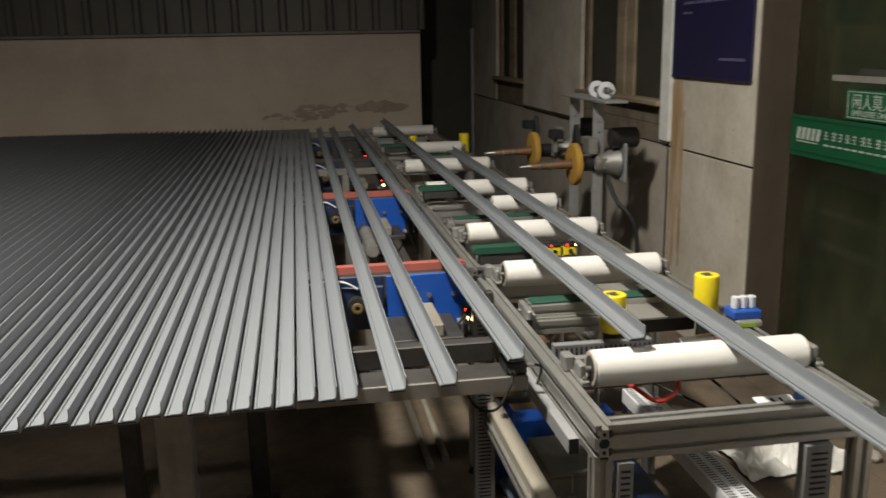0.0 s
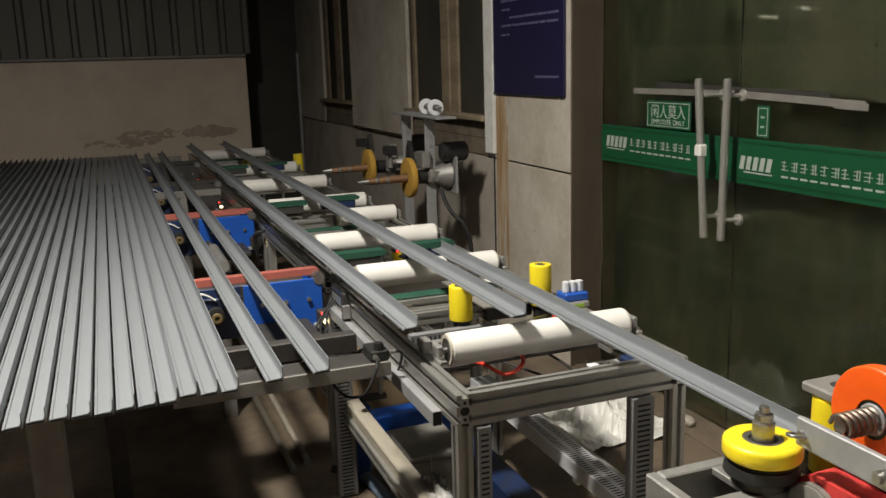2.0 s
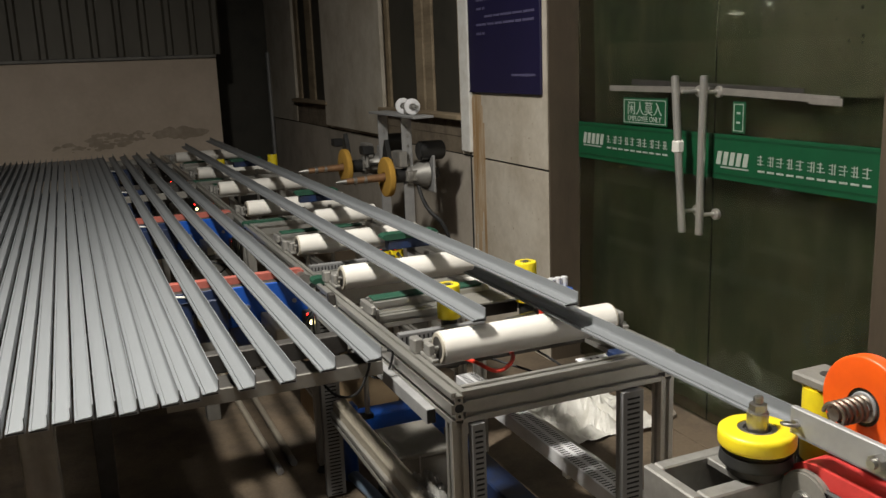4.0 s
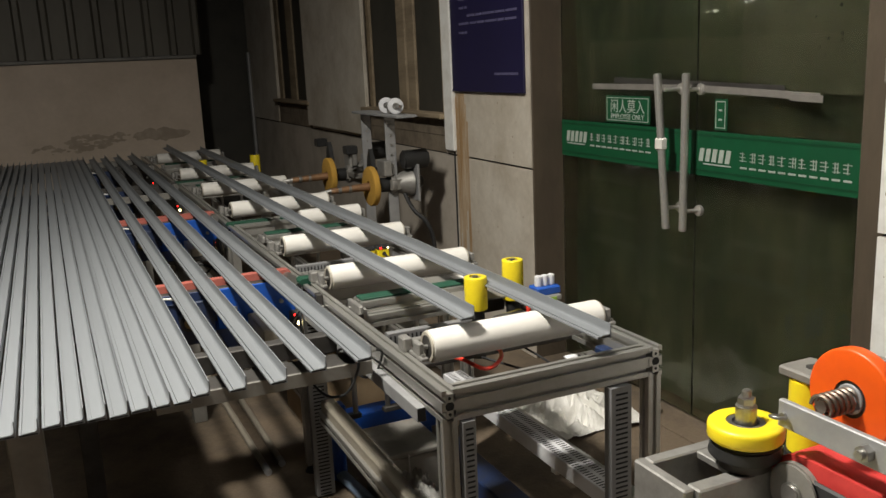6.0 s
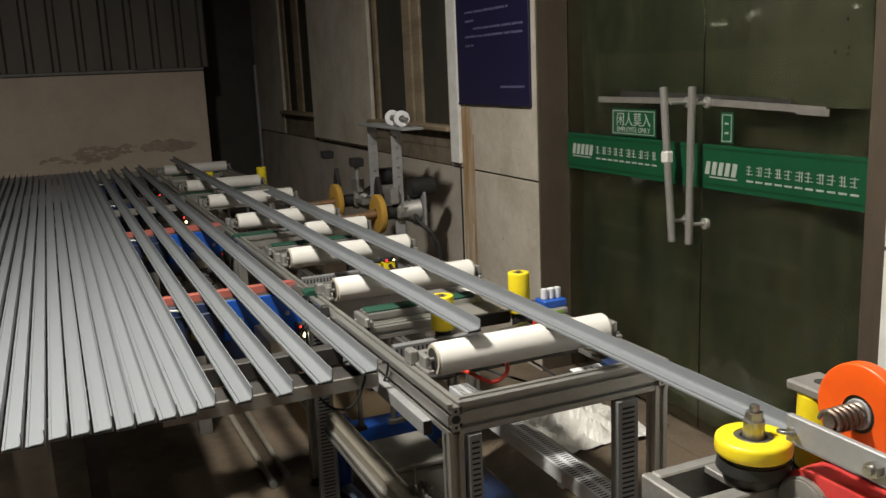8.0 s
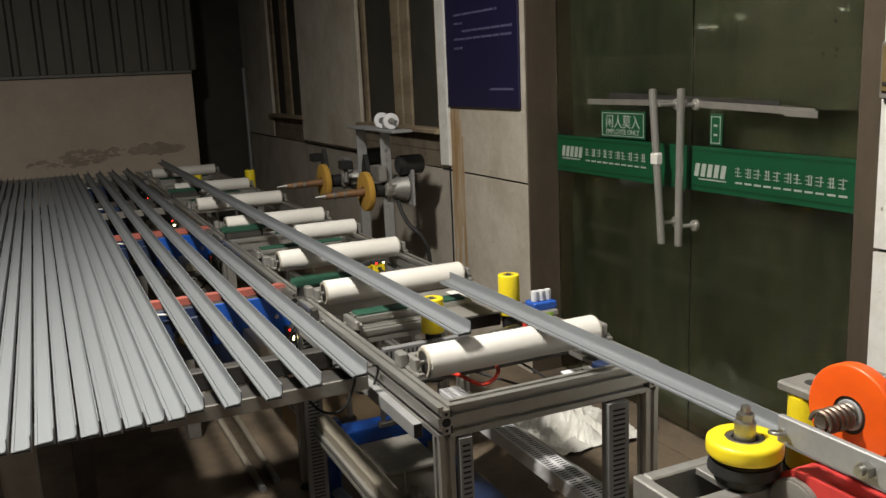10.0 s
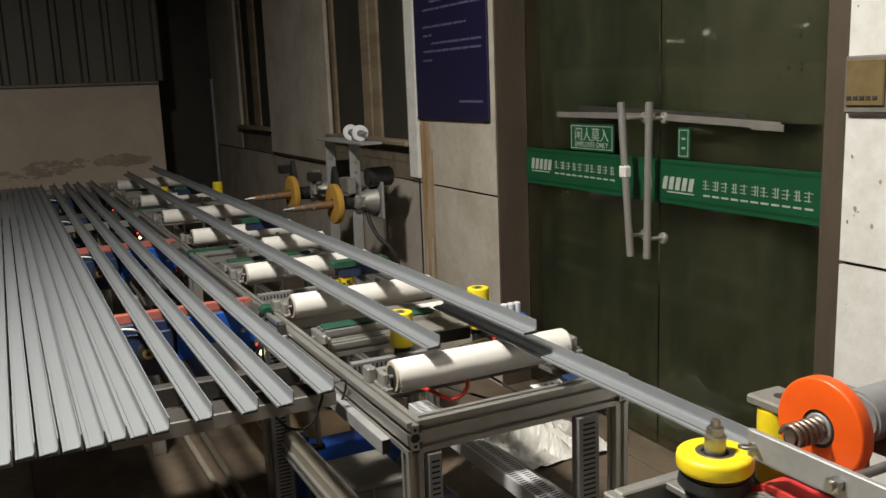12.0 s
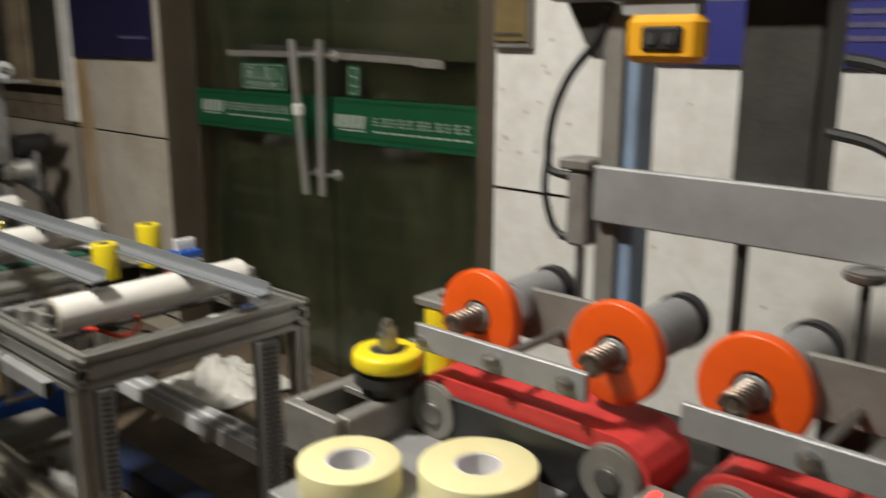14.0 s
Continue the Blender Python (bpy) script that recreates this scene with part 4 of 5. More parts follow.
part("white_card", prism(B(), [(0.0, 0.0), (0.003, 0.0), (0.004, 0.028), (0.06, 0.036), (0.06, 0.039), (0.001, 0.031)], (0.375, 0.085, TOP - 0.0738), (0.465, 0.085, TOP - 0.0738), right=(0, 1, 0)), M_DUCTWHITE, t, "folded white card")
part("card_slots", prism(B(), [(0.012, 0.0300), (0.05, 0.0355), (0.05, 0.0365), (0.012, 0.0312)], (0.41, 0.085, TOP - 0.0725), (0.418, 0.085, TOP - 0.0725), right=(0, 1, 0)), M_DARKSTEEL, t)
part("card_slots", prism(B(), [(0.012, 0.0300), (0.05, 0.0355), (0.05, 0.0365), (0.012, 0.0312)], (0.430, 0.085, TOP - 0.0725), (0.438, 0.085, TOP - 0.0725), right=(0, 1, 0)), M_DARKSTEEL, t)
part("blue_fitting", box(B(), 0.505, 0.5395, 0.09, 0.195, TOP - 0.0738, TOP - 0.045, 0.004), M_NAVY, t, "dark blue plastic fitting")
part("fitting_screw", cyl(B(), (0.522, 0.12, TOP - 0.045), (0.522, 0.12, TOP - 0.039), 0.006, seg=10), M_STEEL, t)

# ---- yellow stops and guide rolls ----
def make_guide_roll(x, y, z0, z1, r, label):
    t = thing("guide_roll", (x, y, TOP - 0.08), label, "guide roll", "yellow guide rolls")
    part("sleeve", ring(B(), (x, y, (z0 + z1) / 2), (0, 0, 1), r * 0.55, r, z1 - z0, 28, 0.003), M_YELLOW, t, smooth=True)
    part("hub", cyl(B(), (x, y, z0 + 0.002), (x, y, z1 - 0.004), r * 0.55, seg=20), M_GREYSTEEL, t)
    part("axle", cyl(B(), (x, y, z1 - 0.004), (x, y, z1 + 0.003), r * 0.25, seg=12), M_STEEL, t)
    part("base", cyl(B(), (x, y, TOP - 0.16), (x, y, z0), r * 0.75, r * 0.7, seg=20), M_BLACK, t)
    return t


stop = make_guide_roll(0.205, 0.58, 0.842, 0.945, 0.035, "yellow polyurethane pusher roll between the rollers")
make_guide_roll(0.500, 0.640, 0.835, 0.965, 0.034, "yellow polyurethane guide roll beside the lane")
make_guide_roll(0.25, 4.95, 0.86, 0.93, 0.029, "yellow polyurethane stop roll between the rollers")
make_guide_roll(0.62, 4.85, 0.80, 0.945, 0.036, "yellow polyurethane guide roll beside the far table")
part("arm", box(B(), 0.582, 0.64, 4.82, 4.88, TOP - 0.075, TOP - 0.055, 0.002), M_DARKSTEEL, bpy.data.objects["guide_roll.003"])
t = thing("valve_block", (0.60, 0.50, TOP - 0.08), "blue valve block with white silencers on the table rail", "valve block")
part("block", box(B(), 0.575, 0.655, 0.47, 0.53, 0.868, 0.892, 0.003), M_BLUE, t, "blue plastic block")
for k in range(3):
    part("silencer", cyl(B(), (0.592 + 0.023 * k, 0.50, 0.892), (0.592 + 0.023 * k, 0.50, 0.925), 0.0115, seg=14, bevel=0.002), M_DUCTWHITE, t, smooth=True)
part("fitting", box(B(), 0.58, 0.65, 0.455, 0.54, TOP, 0.868, 0.003), M_ALUCAST, t)
part("green_label", box(B(), 0.585, 0.63, 0.452, 0.455, 0.853, 0.864), M_LIME, t)
t.location = (0.545, 0.545, TOP - 0.08)
# photo sensors
t = thing("photo_sensor", (0.27, 1.25, TOP - 0.06), "pair of yellow photo sensors with red and amber lights", "sensor")
part("bracket", box(B(), 0.20, 0.34, 1.23, 1.27, TOP - 0.02, TOP - 0.012, 0.002), M_GALV, t)
part("bracket_leg", box(B(), 0.26, 0.28, 1.24, 1.26, TOP - 0.08, TOP - 0.02, 0.002), M_GALV, t)
for k, x in enumerate((0.225, 0.285)):
    s = part("sensor_head", box(B(), x, x + 0.05, 1.225, 1.265, TOP - 0.012, TOP + 0.022, 0.003), M_YELLOW, t)
    part("lid", box(B(), x - 0.002, x + 0.052, 1.222, 1.268, TOP + 0.0222, TOP + 0.032, 0.003), M_BLACK, s)
    part("red_light", cyl(B(), (x + 0.012, 1.221, TOP + 0.027), (x + 0.012, 1.2225, TOP + 0.027), 0.004, seg=10), M_LEDRED, s)
    if k:
        part("amber_light", cyl(B(), (x + 0.042, 1.221, TOP + 0.027), (x + 0.042, 1.2225, TOP + 0.027), 0.004, seg=10), M_LEDWARM, s)
    part("socket", cyl(B(), (x + 0.026, 1.223, TOP + 0.004), (x + 0.026, 1.2255, TOP + 0.004), 0.008, seg=12), M_DARK, s)
part("cable", tube(B(), [(0.311, 1.224, TOP + 0.004), (0.32, 1.19, TOP - 0.01), (0.34, 1.20, TOP - 0.04), (0.36, 1.30, TOP - 0.06)], 0.004), M_CABLE, t, smooth=True)

bpy.data.objects["photo_sensor"].location = (0.32, 1.46, TOP - 0.06)

# short idle rolls beside the second table
def make_short_roll(y, x0, x1, z=0.878, r=0.04):
    t = thing("idle_roll", (x0, y, z), "short white idle roll with a beige worn band", "roller", "short idle rolls")
    part("tube", cyl(B(), (x0, y, z), (x1, y, z), r, seg=32, bevel=0.004), M_ROLLER, t, smooth=True)
    part("end_cap", cyl(B(), (x1, y, z), (x1 + 0.006, y, z), r * 0.6, seg=20), M_DARKSTEEL, t)
    part("axle", cyl(B(), (x1, y, z), (x1 + 0.03, y, z), 0.008, seg=12), M_STEEL, t)
    part("axle_block", box(B(), x1 + 0.01, x1 + 0.026, y - 0.018, y + 0.018, TOP, z + 0.015, 0.003), M_ALUCAST, t)
    part("axle_block", box(B(), x0 - 0.016, x0, y - 0.018, y + 0.018, TOP - 0.08, z + 0.015, 0.003), M_ALUCAST, t)


make_short_roll(2.30, 0.26, 0.56)

# ---- twin-spindle buffing stand by the wall ----
t = thing("buffing_stand", (1.08, 3.1, FLOOR - 0.185), "grey twin-spindle buffing stand with ochre felt discs", "buffing machine")
for y, z1 in ((2.90, 1.108), (3.30, 1.108)):
    u = part("upright", box(B(), 1.035, 1.095, y - 0.006, y + 0.006, FLOOR - 0.173, z1, 0.002), M_GALV, t)
    for k in range(6):
        part("bolt", cyl(B(), (1.065, y - 0.012, 0.78 + 0.055 * k), (1.065, y - 0.006, 0.78 + 0.055 * k), 0.006, seg=8), M_STEEL, u)
part("base_plate", box(B(), 0.98, 1.20, 2.80, 3.42, FLOOR - 0.185, FLOOR - 0.173, 0.002), M_GREYSTEEL, t)
part("top_shelf", box(B(), 1.0, 1.12, 2.62, 3.36, 1.1085, 1.122, 0.002), M_GALV, t)
for y in (2.78, 2.92):
    w = part("top_wheel", ring(B(), (1.06, y, 1.166), (0.25, 1, 0), 0.018, 0.044, 0.030, 28, 0.004), M_DUCTWHITE, t, "white grooved wheel", smooth=True)
    part("hub", cyl(B(), (1.06, y - 0.02, 1.166), (1.06, y + 0.02, 1.166), 0.018, seg=16), M_STEEL, w, smooth=True)
part("wheel_axle", cyl(B(), (1.06, 2.70, 1.166), (1.06, 2.97, 1.166), 0.009, seg=12), M_STEEL, t)
part("wheel_block", box(B(), 1.04, 1.08, 2.835, 2.865, 1.122, 1.180, 0.003), M_ALUCAST, t)
head = part("carriage", box(B(), 0.98, 1.11, 3.31, 3.62, 0.77, 0.80, 0.003), M_GREYSTEEL, t, "grey carriage that lowers both spindles")
for y, z, x in ((2.90, 0.776, 0.935), (3.50, 0.780, 0.876)):
    part("spindle", cyl(B(), (x - 0.24, y, z - 0.005), (x + 0.01, y, z), 0.017, 0.024, seg=18, bevel=0.003), M_COPPER, head, "rust-brown tapered spindle", smooth=True)
    part("spindle_tip", cyl(B(), (x - 0.30, y, z - 0.006), (x - 0.24, y, z - 0.005), 0.006, 0.016, seg=14), M_STEEL, head)
    for q in (0.20, 0.14):
        part("collar", cyl(B(), (x - q, y, z - 0.004), (x - q + 0.02, y, z - 0.004), 0.023, seg=18, bevel=0.003), M_STEEL, head, smooth=True)
    part("felt_disc", ring(B(), (x, y, z), (1, 0, 0), 0.03, 0.112, 0.036, 36, 0.008), M_OCHRE, head, "ochre felt buffing disc", smooth=True)
    part("flange", cyl(B(), (x + 0.017, y, z), (x + 0.11, y, z), 0.040, seg=24, bevel=0.004), M_BLACK, head, smooth=True)
    part("bearing", ring(B(), (x + 0.125, y, z), (1, 0, 0), 0.02, 0.056, 0.030, 28, 0.004), M_ALUCAST, head, smooth=True)
    part("motor_cone", cyl(B(), (x + 0.14, y, z), (x + 0.24, y, z), 0.045, 0.085, seg=24, bevel=0.005), M_ALUCAST, head, smooth=True)
    part("motor_plate", box(B(), x + 0.245, x + 0.26, y - 0.10, y + 0.10, z - 0.10, z + 0.11, 0.004), M_GALV, head)
    part("motor_nose", cyl(B(), (x + 0.26, y, z), (x + 0.31, y, z), 0.05, 0.03, seg=20), M_BLACK, head, smooth=True)
    part("arm", box(B(), x + 0.10, 1.11, y - 0.05, y - 0.03, z - 0.03, z + 0.03, 0.003), M_GREYSTEEL, head)
    part("guard", prism(B(), [(-0.05, 0), (0.05, 0), (0.03, 0.07), (0.0, 0.12), (-0.035, 0.06)], (x + 0.03, y + 0.1, z + 0.08), (x + 0.055, y + 0.1, z + 0.08), right=(0, 1, 0)), M_BLACK, head, "black sheet guard")
    part("side_motor", cyl(B(), (1.12, y - 0.03, z + 0.135), (1.27, y - 0.03, z + 0.135), 0.055, seg=24, bevel=0.008), M_BLACK, head, smooth=True)
    part("head_block", box(B(), 1.0, 1.05, y - 0.05, y + 0.07, z + 0.05, z + 0.14, 0.006), M_ALUCAST, head)
    part("switch_box", box(B(), 0.90, 0.97, y + 0.30, y + 0.38, z + 0.10, z + 0.15, 0.006), M_BLACK, t)
part("switch_arm", cyl(B(), (0.935, 3.24, 0.80), (0.935, 3.24, 0.90), 0.014, seg=12), M_ALUCAST, t)
part("cable", tube(B(), [(1.12, 2.90, 0.72), (1.13, 2.86, 0.64), (1.15, 2.80, 0.57), (1.20, 2.74, 0.50), (1.23, 2.72, 0.36), (1.24, 2.72, FLOOR - 0.17)], 0.012), M_CABLE, t, smooth=True)
t.location = (0.99, 3.1, FLOOR)


# ---- clutter under and beside the tables ----
t = thing("cable_trunking", (0.49, 0.4, 0.40), "pale slotted cable trunking along the low rail", "cable trunking")
duct(t, "trunking_cover", (0.474, 0.05, 0.405), (0.474, 1.08, 0.405), 0.076, 0.045, M_DUCTWHITE, True, (0, 0, 1))
part("support_arm", box(B(), 0.44, 0.545, 0.30, 0.33, 0.385, 0.4045, 0.002), M_ALU, t)
part("support_arm", box(B(), 0.44, 0.545, 0.85, 0.88, 0.385, 0.4045, 0.002), M_ALU, t)
part("side_strip", box(B(), 0.535, 0.56, 0.05, 1.05, 0.4005, 0.415, 0.002), M_ALU, t)
t = thing("rail_trunking", (-0.06, 0.6, 0.735), "pale closed trunking fixed along the outside of the table rail", "cable trunking")
duct(t, "cover", (-0.0465, 1.13, 0.762), (-0.0465, 0.095, 0.762), 0.036, 0.022, M_GALV, False, (-1, 0, 0))
# dark plate over the trunking end stands in for its shaded opening
part("mouth", box(B(), -0.0685, -0.0475, 0.0935, 0.0955, 0.745, 0.779), M_DARK, t)
t = thing("wire_duct", (-0.04, 1.11, 0.08), "tall slotted wiring duct fixed to the table leg", "wiring duct")
duct(t, "duct_body", (-0.040, 1.117, 0.08), (-0.040, 1.117, 0.768), 0.068, 0.026, M_DUCT, True, (0, -1, 0))
t = thing("blue_leg", (-0.03, 1.22, FLOOR), "blue enamelled tube leg with a pale sleeve", "leg")
part("tube", cyl(B(), (0.05, 1.20, FLOOR), (0.05, 1.20, 0.32), 0.026, seg=18, bevel=0.003), M_BLUE, t, smooth=True)
part("sleeve", cyl(B(), (0.05, 1.19, FLOOR + 0.022), (0.10, 0.70, FLOOR + 0.022), 0.022, seg=16), M_PALEBLUE, t, smooth=True)
part("joint", box(B(), 0.02, 0.08, 1.17, 1.23, 0.32, 0.37, 0.006), M_BLUE, t)
t = thing("wrapped_tube", (0.02, 0.7, 0.40), "long timber-coloured tube wrapped in clear film on the low rail", "tube")
part("tube", prism(B(), [(0, 0), (0.05, 0), (0.05, 0.034), (0.045, 0.038), (0.005, 0.038), (0, 0.034)], (-0.03, 0.10, 0.4005), (-0.035, 1.12, 0.4005)), M_BEIGE, t)
random.seed(5)
bm = B()
g = bmesh.ops.create_grid(bm, x_segments=16, y_segments=16, size=0.5)
for v in g["verts"]:
    a, b = v.co.x * 2, v.co.y * 2
    v.co = Vector((0.03 + 0.05 * a, 0.30 + 0.13 * b, 0.445 - 0.03 * a * a + 0.02 * noise.noise((a * 3, b * 5, 1)) + 0.012 * math.sin(a * 9 + b * 5)))
part("film", bm, M_CLEARFILM, t, "crumpled clear film", smooth=False)


def crumpled(name, at, size, seed, mat, label, category, high=0.12):
    """A crumpled sheet lying in folds."""
    t = thing(name, at, label, category)
    bm = B()
    g = bmesh.ops.create_grid(bm, x_segments=34, y_segments=34, size=0.5)
    for v in g["verts"]:
        a, b = v.co.x * 2, v.co.y * 2
        r = math.hypot(a, b)
        fold = abs(noise.noise((a * 2.2 + seed, b * 2.2, 0.3))) + 0.5 * abs(noise.noise((a * 5 + seed, b * 5, 0.7)))
        edge = 1 + 0.25 * noise.noise((math.atan2(b, a) * 1.5, seed, 0))
        v.co = Vector((at[0] + a * size[0] * edge, at[1] + b * size[1] * edge, at[2] + 0.004 + high * fold * max(0.15, 1.1 - r)))
    part("sheet", bm, mat, t)
    return t


crumpled("plastic_sheet", (1.13, 1.28, FLOOR), (0.22, 0.24), 2.0, M_WHITEPLASTIC, "crumpled white plastic sheet on the floor", "plastic sheet", 0.22)
crumpled("plastic_bag", (0.25, 0.95, FLOOR), (0.12, 0.10), 7.0, M_CLEARFILM, "crumpled clear bag on the floor", "plastic bag", 0.12)
t = thing("stone_lump", (1.42, 1.10, FLOOR + 0.006), "broken grey concrete lump at the foot of the door", "rubble")
bm = B()
bmesh.ops.create_icosphere(bm, subdivisions=2, radius=0.03)
for v in bm.verts:
    v.co = Vector((1.42, 1.10, FLOOR + 0.026)) + Vector((v.co.x, v.co.y * 1.2, v.co.z * 0.8)) * (1 + 0.35 * noise.noise(v.co * 25))
part("lump", bm, M_GREYWALL, t)
t = thing("floor_tube", (-0.26, 2.5, FLOOR), "long pale rod on the floor under the bed", "tube", "tubes on the floor")
part("tube", cyl(B(), (-0.187, 1.42, FLOOR + 0.014), (-0.235, 4.3, FLOOR + 0.014), 0.0135, seg=18), M_BEIGE, t, smooth=True)
part("end_cap", cyl(B(), (-0.186, 1.36, FLOOR + 0.014), (-0.187, 1.42, FLOOR + 0.014), 0.0138, seg=16), M_GALV, t)
t = thing("floor_tube", (-0.14, 2.5, FLOOR), "long pale rod on the floor under the bed", "tube", "tubes on the floor")
part("tube", cyl(B(), (-0.121, 1.46, FLOOR + 0.014), (-0.14, 4.3, FLOOR + 0.014), 0.0135, seg=18), M_BEIGE, t, smooth=True)
part("end_cap", cyl(B(), (-0.121, 1.41, FLOOR + 0.014), (-0.121, 1.46, FLOOR + 0.014), 0.0138, seg=16), M_GALV, t)
t = thing("blue_beam", (0.15, 1.62, FLOOR), "blue enamelled beam on feet under the second table", "beam")
part("beam", box(B(), 0.10, 0.52, 1.36, 1.46, 0.12, 0.235, 0.004), M_BLUE, t)
for x in (0.16, 0.48):
    part("foot", box(B(), x - 0.025, x + 0.025, 1.38, 1.44, FLOOR, 0.12, 0.003), M_BLUE, t)
t = thing("cardboard_box", (0.20, 1.82, FLOOR), "closed brown cardboard box on the floor", "box")
part("carton", box(B(), 0.06, 0.40, 1.62, 2.02, FLOOR, FLOOR + 0.30, 0.004), M_CARD, t)
for s in (0, 1):
    part("flap", box(B(), 0.062 + 0.17 * s, 0.228 + 0.17 * s, 1.622, 2.018, FLOOR + 0.3005, FLOOR + 0.304), M_CARD, t)
t = thing("motor_box", (0.20, 0.72, FLOOR), "grey steel box with a hinged lid under the table", "steel box")
part("body", box(B(), 0.10, 0.30, 0.80, 1.05, FLOOR, 0.30, 0.006), M_GREYSTEEL, t)
part("lid", box(B(), 0.095, 0.305, 0.795, 1.055, 0.3005, 0.318, 0.004), M_GREYSTEEL, t)
part("latch", cyl(B(), (0.17, 0.79, 0.31), (0.17, 0.79, 0.25), 0.003, seg=8), M_STEEL, t)
t = thing("drive_beam", (0.35, 0.5, FLOOR), "dark blue enamelled drive beam across the floor", "beam")
part("beam", box(B(), 0.40, 0.50, 0.30, 1.15, FLOOR + 0.02, FLOOR + 0.11, 0.006), M_NAVY, t)
for y in (0.40, 0.95):
    part("foot", box(B(), 0.41, 0.49, y, y + 0.05, FLOOR, FLOOR + 0.02), M_BLACK, t)

# hanging cables beside the table rail
t = thing("cable_bundle", (-0.09, 1.2, 0.80), "loose black cables looped beside the table rail", "cable")
for k, (dx, dz) in enumerate(((0.0, 0.0), (-0.03, -0.03), (0.02, 0.02))):
    part("cable", tube(B(), [(-0.046, 1.12 + 0.03 * k, 0.80), (-0.11 + dx, 1.06, 0.74 + dz), (-0.13 + dx, 0.98, 0.71 + dz), (-0.10 + dx, 1.10, 0.66 + dz), (-0.05, 1.31, 0.62)], 0.004), M_CABLE, t, smooth=True)
t = thing("cable_bundle", (-0.06, 2.55, 0.80), "black cables tied at the joint of two tables", "cable")
for k in range(3):
    part("cable", tube(B(), [(-0.046, 2.50 + 0.01 * k, 0.81), (-0.08 - 0.01 * k, 2.53, 0.78), (-0.07, 2.56, 0.70 - 0.03 * k), (-0.046, 2.62, 0.76)], 0.005), M_CABLE, t, smooth=True)
t = thing("sensor_post", (-0.075, 0.93, 0.60), "slim grey sensor post clamped to the table rail", "sensor post")
part("post", box(B(), -0.068, -0.0465, 0.915, 0.945, 0.60, 0.872, 0.003), M_DARKSTEEL, t)
part("clamp", box(B(), -0.074, -0.0465, 0.905, 0.914, 0.79, 0.835, 0.002), M_ALUCAST, t)

# things on the near wall
t = thing("switch_cover", (WX, -0.07, 1.47), "tarnished brass switch cover on the white wall", "switch")
part("back_box", box(B(), WX - 0.022, WX, -0.145, 0.0 - 0.006, 1.475, 1.63, 0.004), M_GREYSTEEL, t)
part("cover", box(B(), WX - 0.030, WX - 0.0225, -0.135, -0.016, 1.495, 1.62, 0.003), M_BRASSBOX, t)
for k in range(5):
    part("button", box(B(), WX - 0.034, WX - 0.0305, -0.118 + 0.02 * k, -0.104 + 0.02 * k, 1.512, 1.522, 0.001), M_DARKSTEEL, t)
po = tagged(part("notice_board", box(B(), WX - 0.014, WX - 0.002, -1.30, -0.48, 1.44, 2.25, 0.002), M_POSTER2), "bright blue notice board with unread white lines", "notice board")
for j in range(4):
    part("text_bar", box(B(), WX - 0.0165, WX - 0.0142, -1.22, -1.02 + 0.06 * (j % 2), 1.50 + 0.03 * j, 1.512 + 0.03 * j), M_WHITEPRINT, po)

# orange barrier far beyond the bed
t = thing("barrier", (-3.9, 6.95, FLOOR), "orange and white painted barrier rail by the back wall", "barrier")
part("rail", box(B(), -4.9, -2.97, 6.86, 6.92, 0.66, 0.775, 0.006), M_BARRIER, t)
part("rail", box(B(), -4.9, -2.97, 6.86, 6.92, 0.78, 0.815, 0.006), M_DUCTWHITE, t)
for x in (-4.7, -3.05):
    part("post", box(B(), x - 0.03, x + 0.03, 6.93, 6.99, FLOOR, 0.82, 0.004), M_BARRIER, t)

# ---- infeed machine in front ----
t = thing("infeed_bench", (0.36, -1.1, FLOOR), "grey steel frame of the infeed machine", "machine frame")
part("table_plate", box(B(), 0.05, 0.75, -2.3, -0.62, 0.735, 0.76, 0.003), M_DARKSTEEL, t)
part("front_plate", box(B(), -0.04, 0.281, -1.02, -0.665, 0.7605, 0.80, 0.003), M_GALV, t)
for x in (0.08, 0.68):
    for y in (-2.25, -0.72):
        part("leg", box(B(), x, x + 0.05, y, y + 0.05, FLOOR, 0.735, 0.004), M_GREYSTEEL, t)
part("side_skirt", box(B(), 0.052, 0.07, -2.28, -0.65, 0.50, 0.734, 0.003), M_GREYSTEEL, t)
# open box bracket that carries the yellow wheel
t = thing("wheel_bracket", (0.24, -0.60, 0.80), "cast box bracket with an open pocket", "bracket")
z0, z1 = 0.775, 0.868
part("wall", box(B(), 0.105, 0.127, -0.66, -0.52, z0, z1, 0.003), M_ALUCAST, t)
part("wall", box(B(), 0.1275, 0.33, -0.672, -0.638, z0, z1, 0.003), M_ALUCAST, t)
part("wall", box(B(), 0.1275, 0.33, -0.548, -0.52, z0, z1, 0.003), M_ALUCAST, t)
part("floor_plate", box(B(), 0.1275, 0.33, -0.645, -0.536, z0, z0 + 0.01), M_DARKSTEEL, t)
part("web", box(B(), 0.225, 0.33, -0.637, -0.549, z1 - 0.014, z1, 0.002), M_ALUCAST, t)
part("pocket_pulley", cyl(B(), (0.165, -0.60, 0.80), (0.20, -0.60, 0.80), 0.022, seg=16), M_STEEL, t, smooth=True)
for y in (-0.56, -0.63):
    part("bolt", cyl(B(), (0.107, y, 0.80), (0.115, y, 0.80), 0.010, seg=6), M_STEEL, t)
YW = (0.262, -0.632, 0.935)
yw = thing("guide_roller", YW, "yellow polyurethane guide wheel on a steel stud", "guide wheel")
part("tyre", ring(B(), YW, (0, 0, 1), 0.034, 0.066, 0.033, 48, 0.009), M_YELLOW, yw, smooth=True)
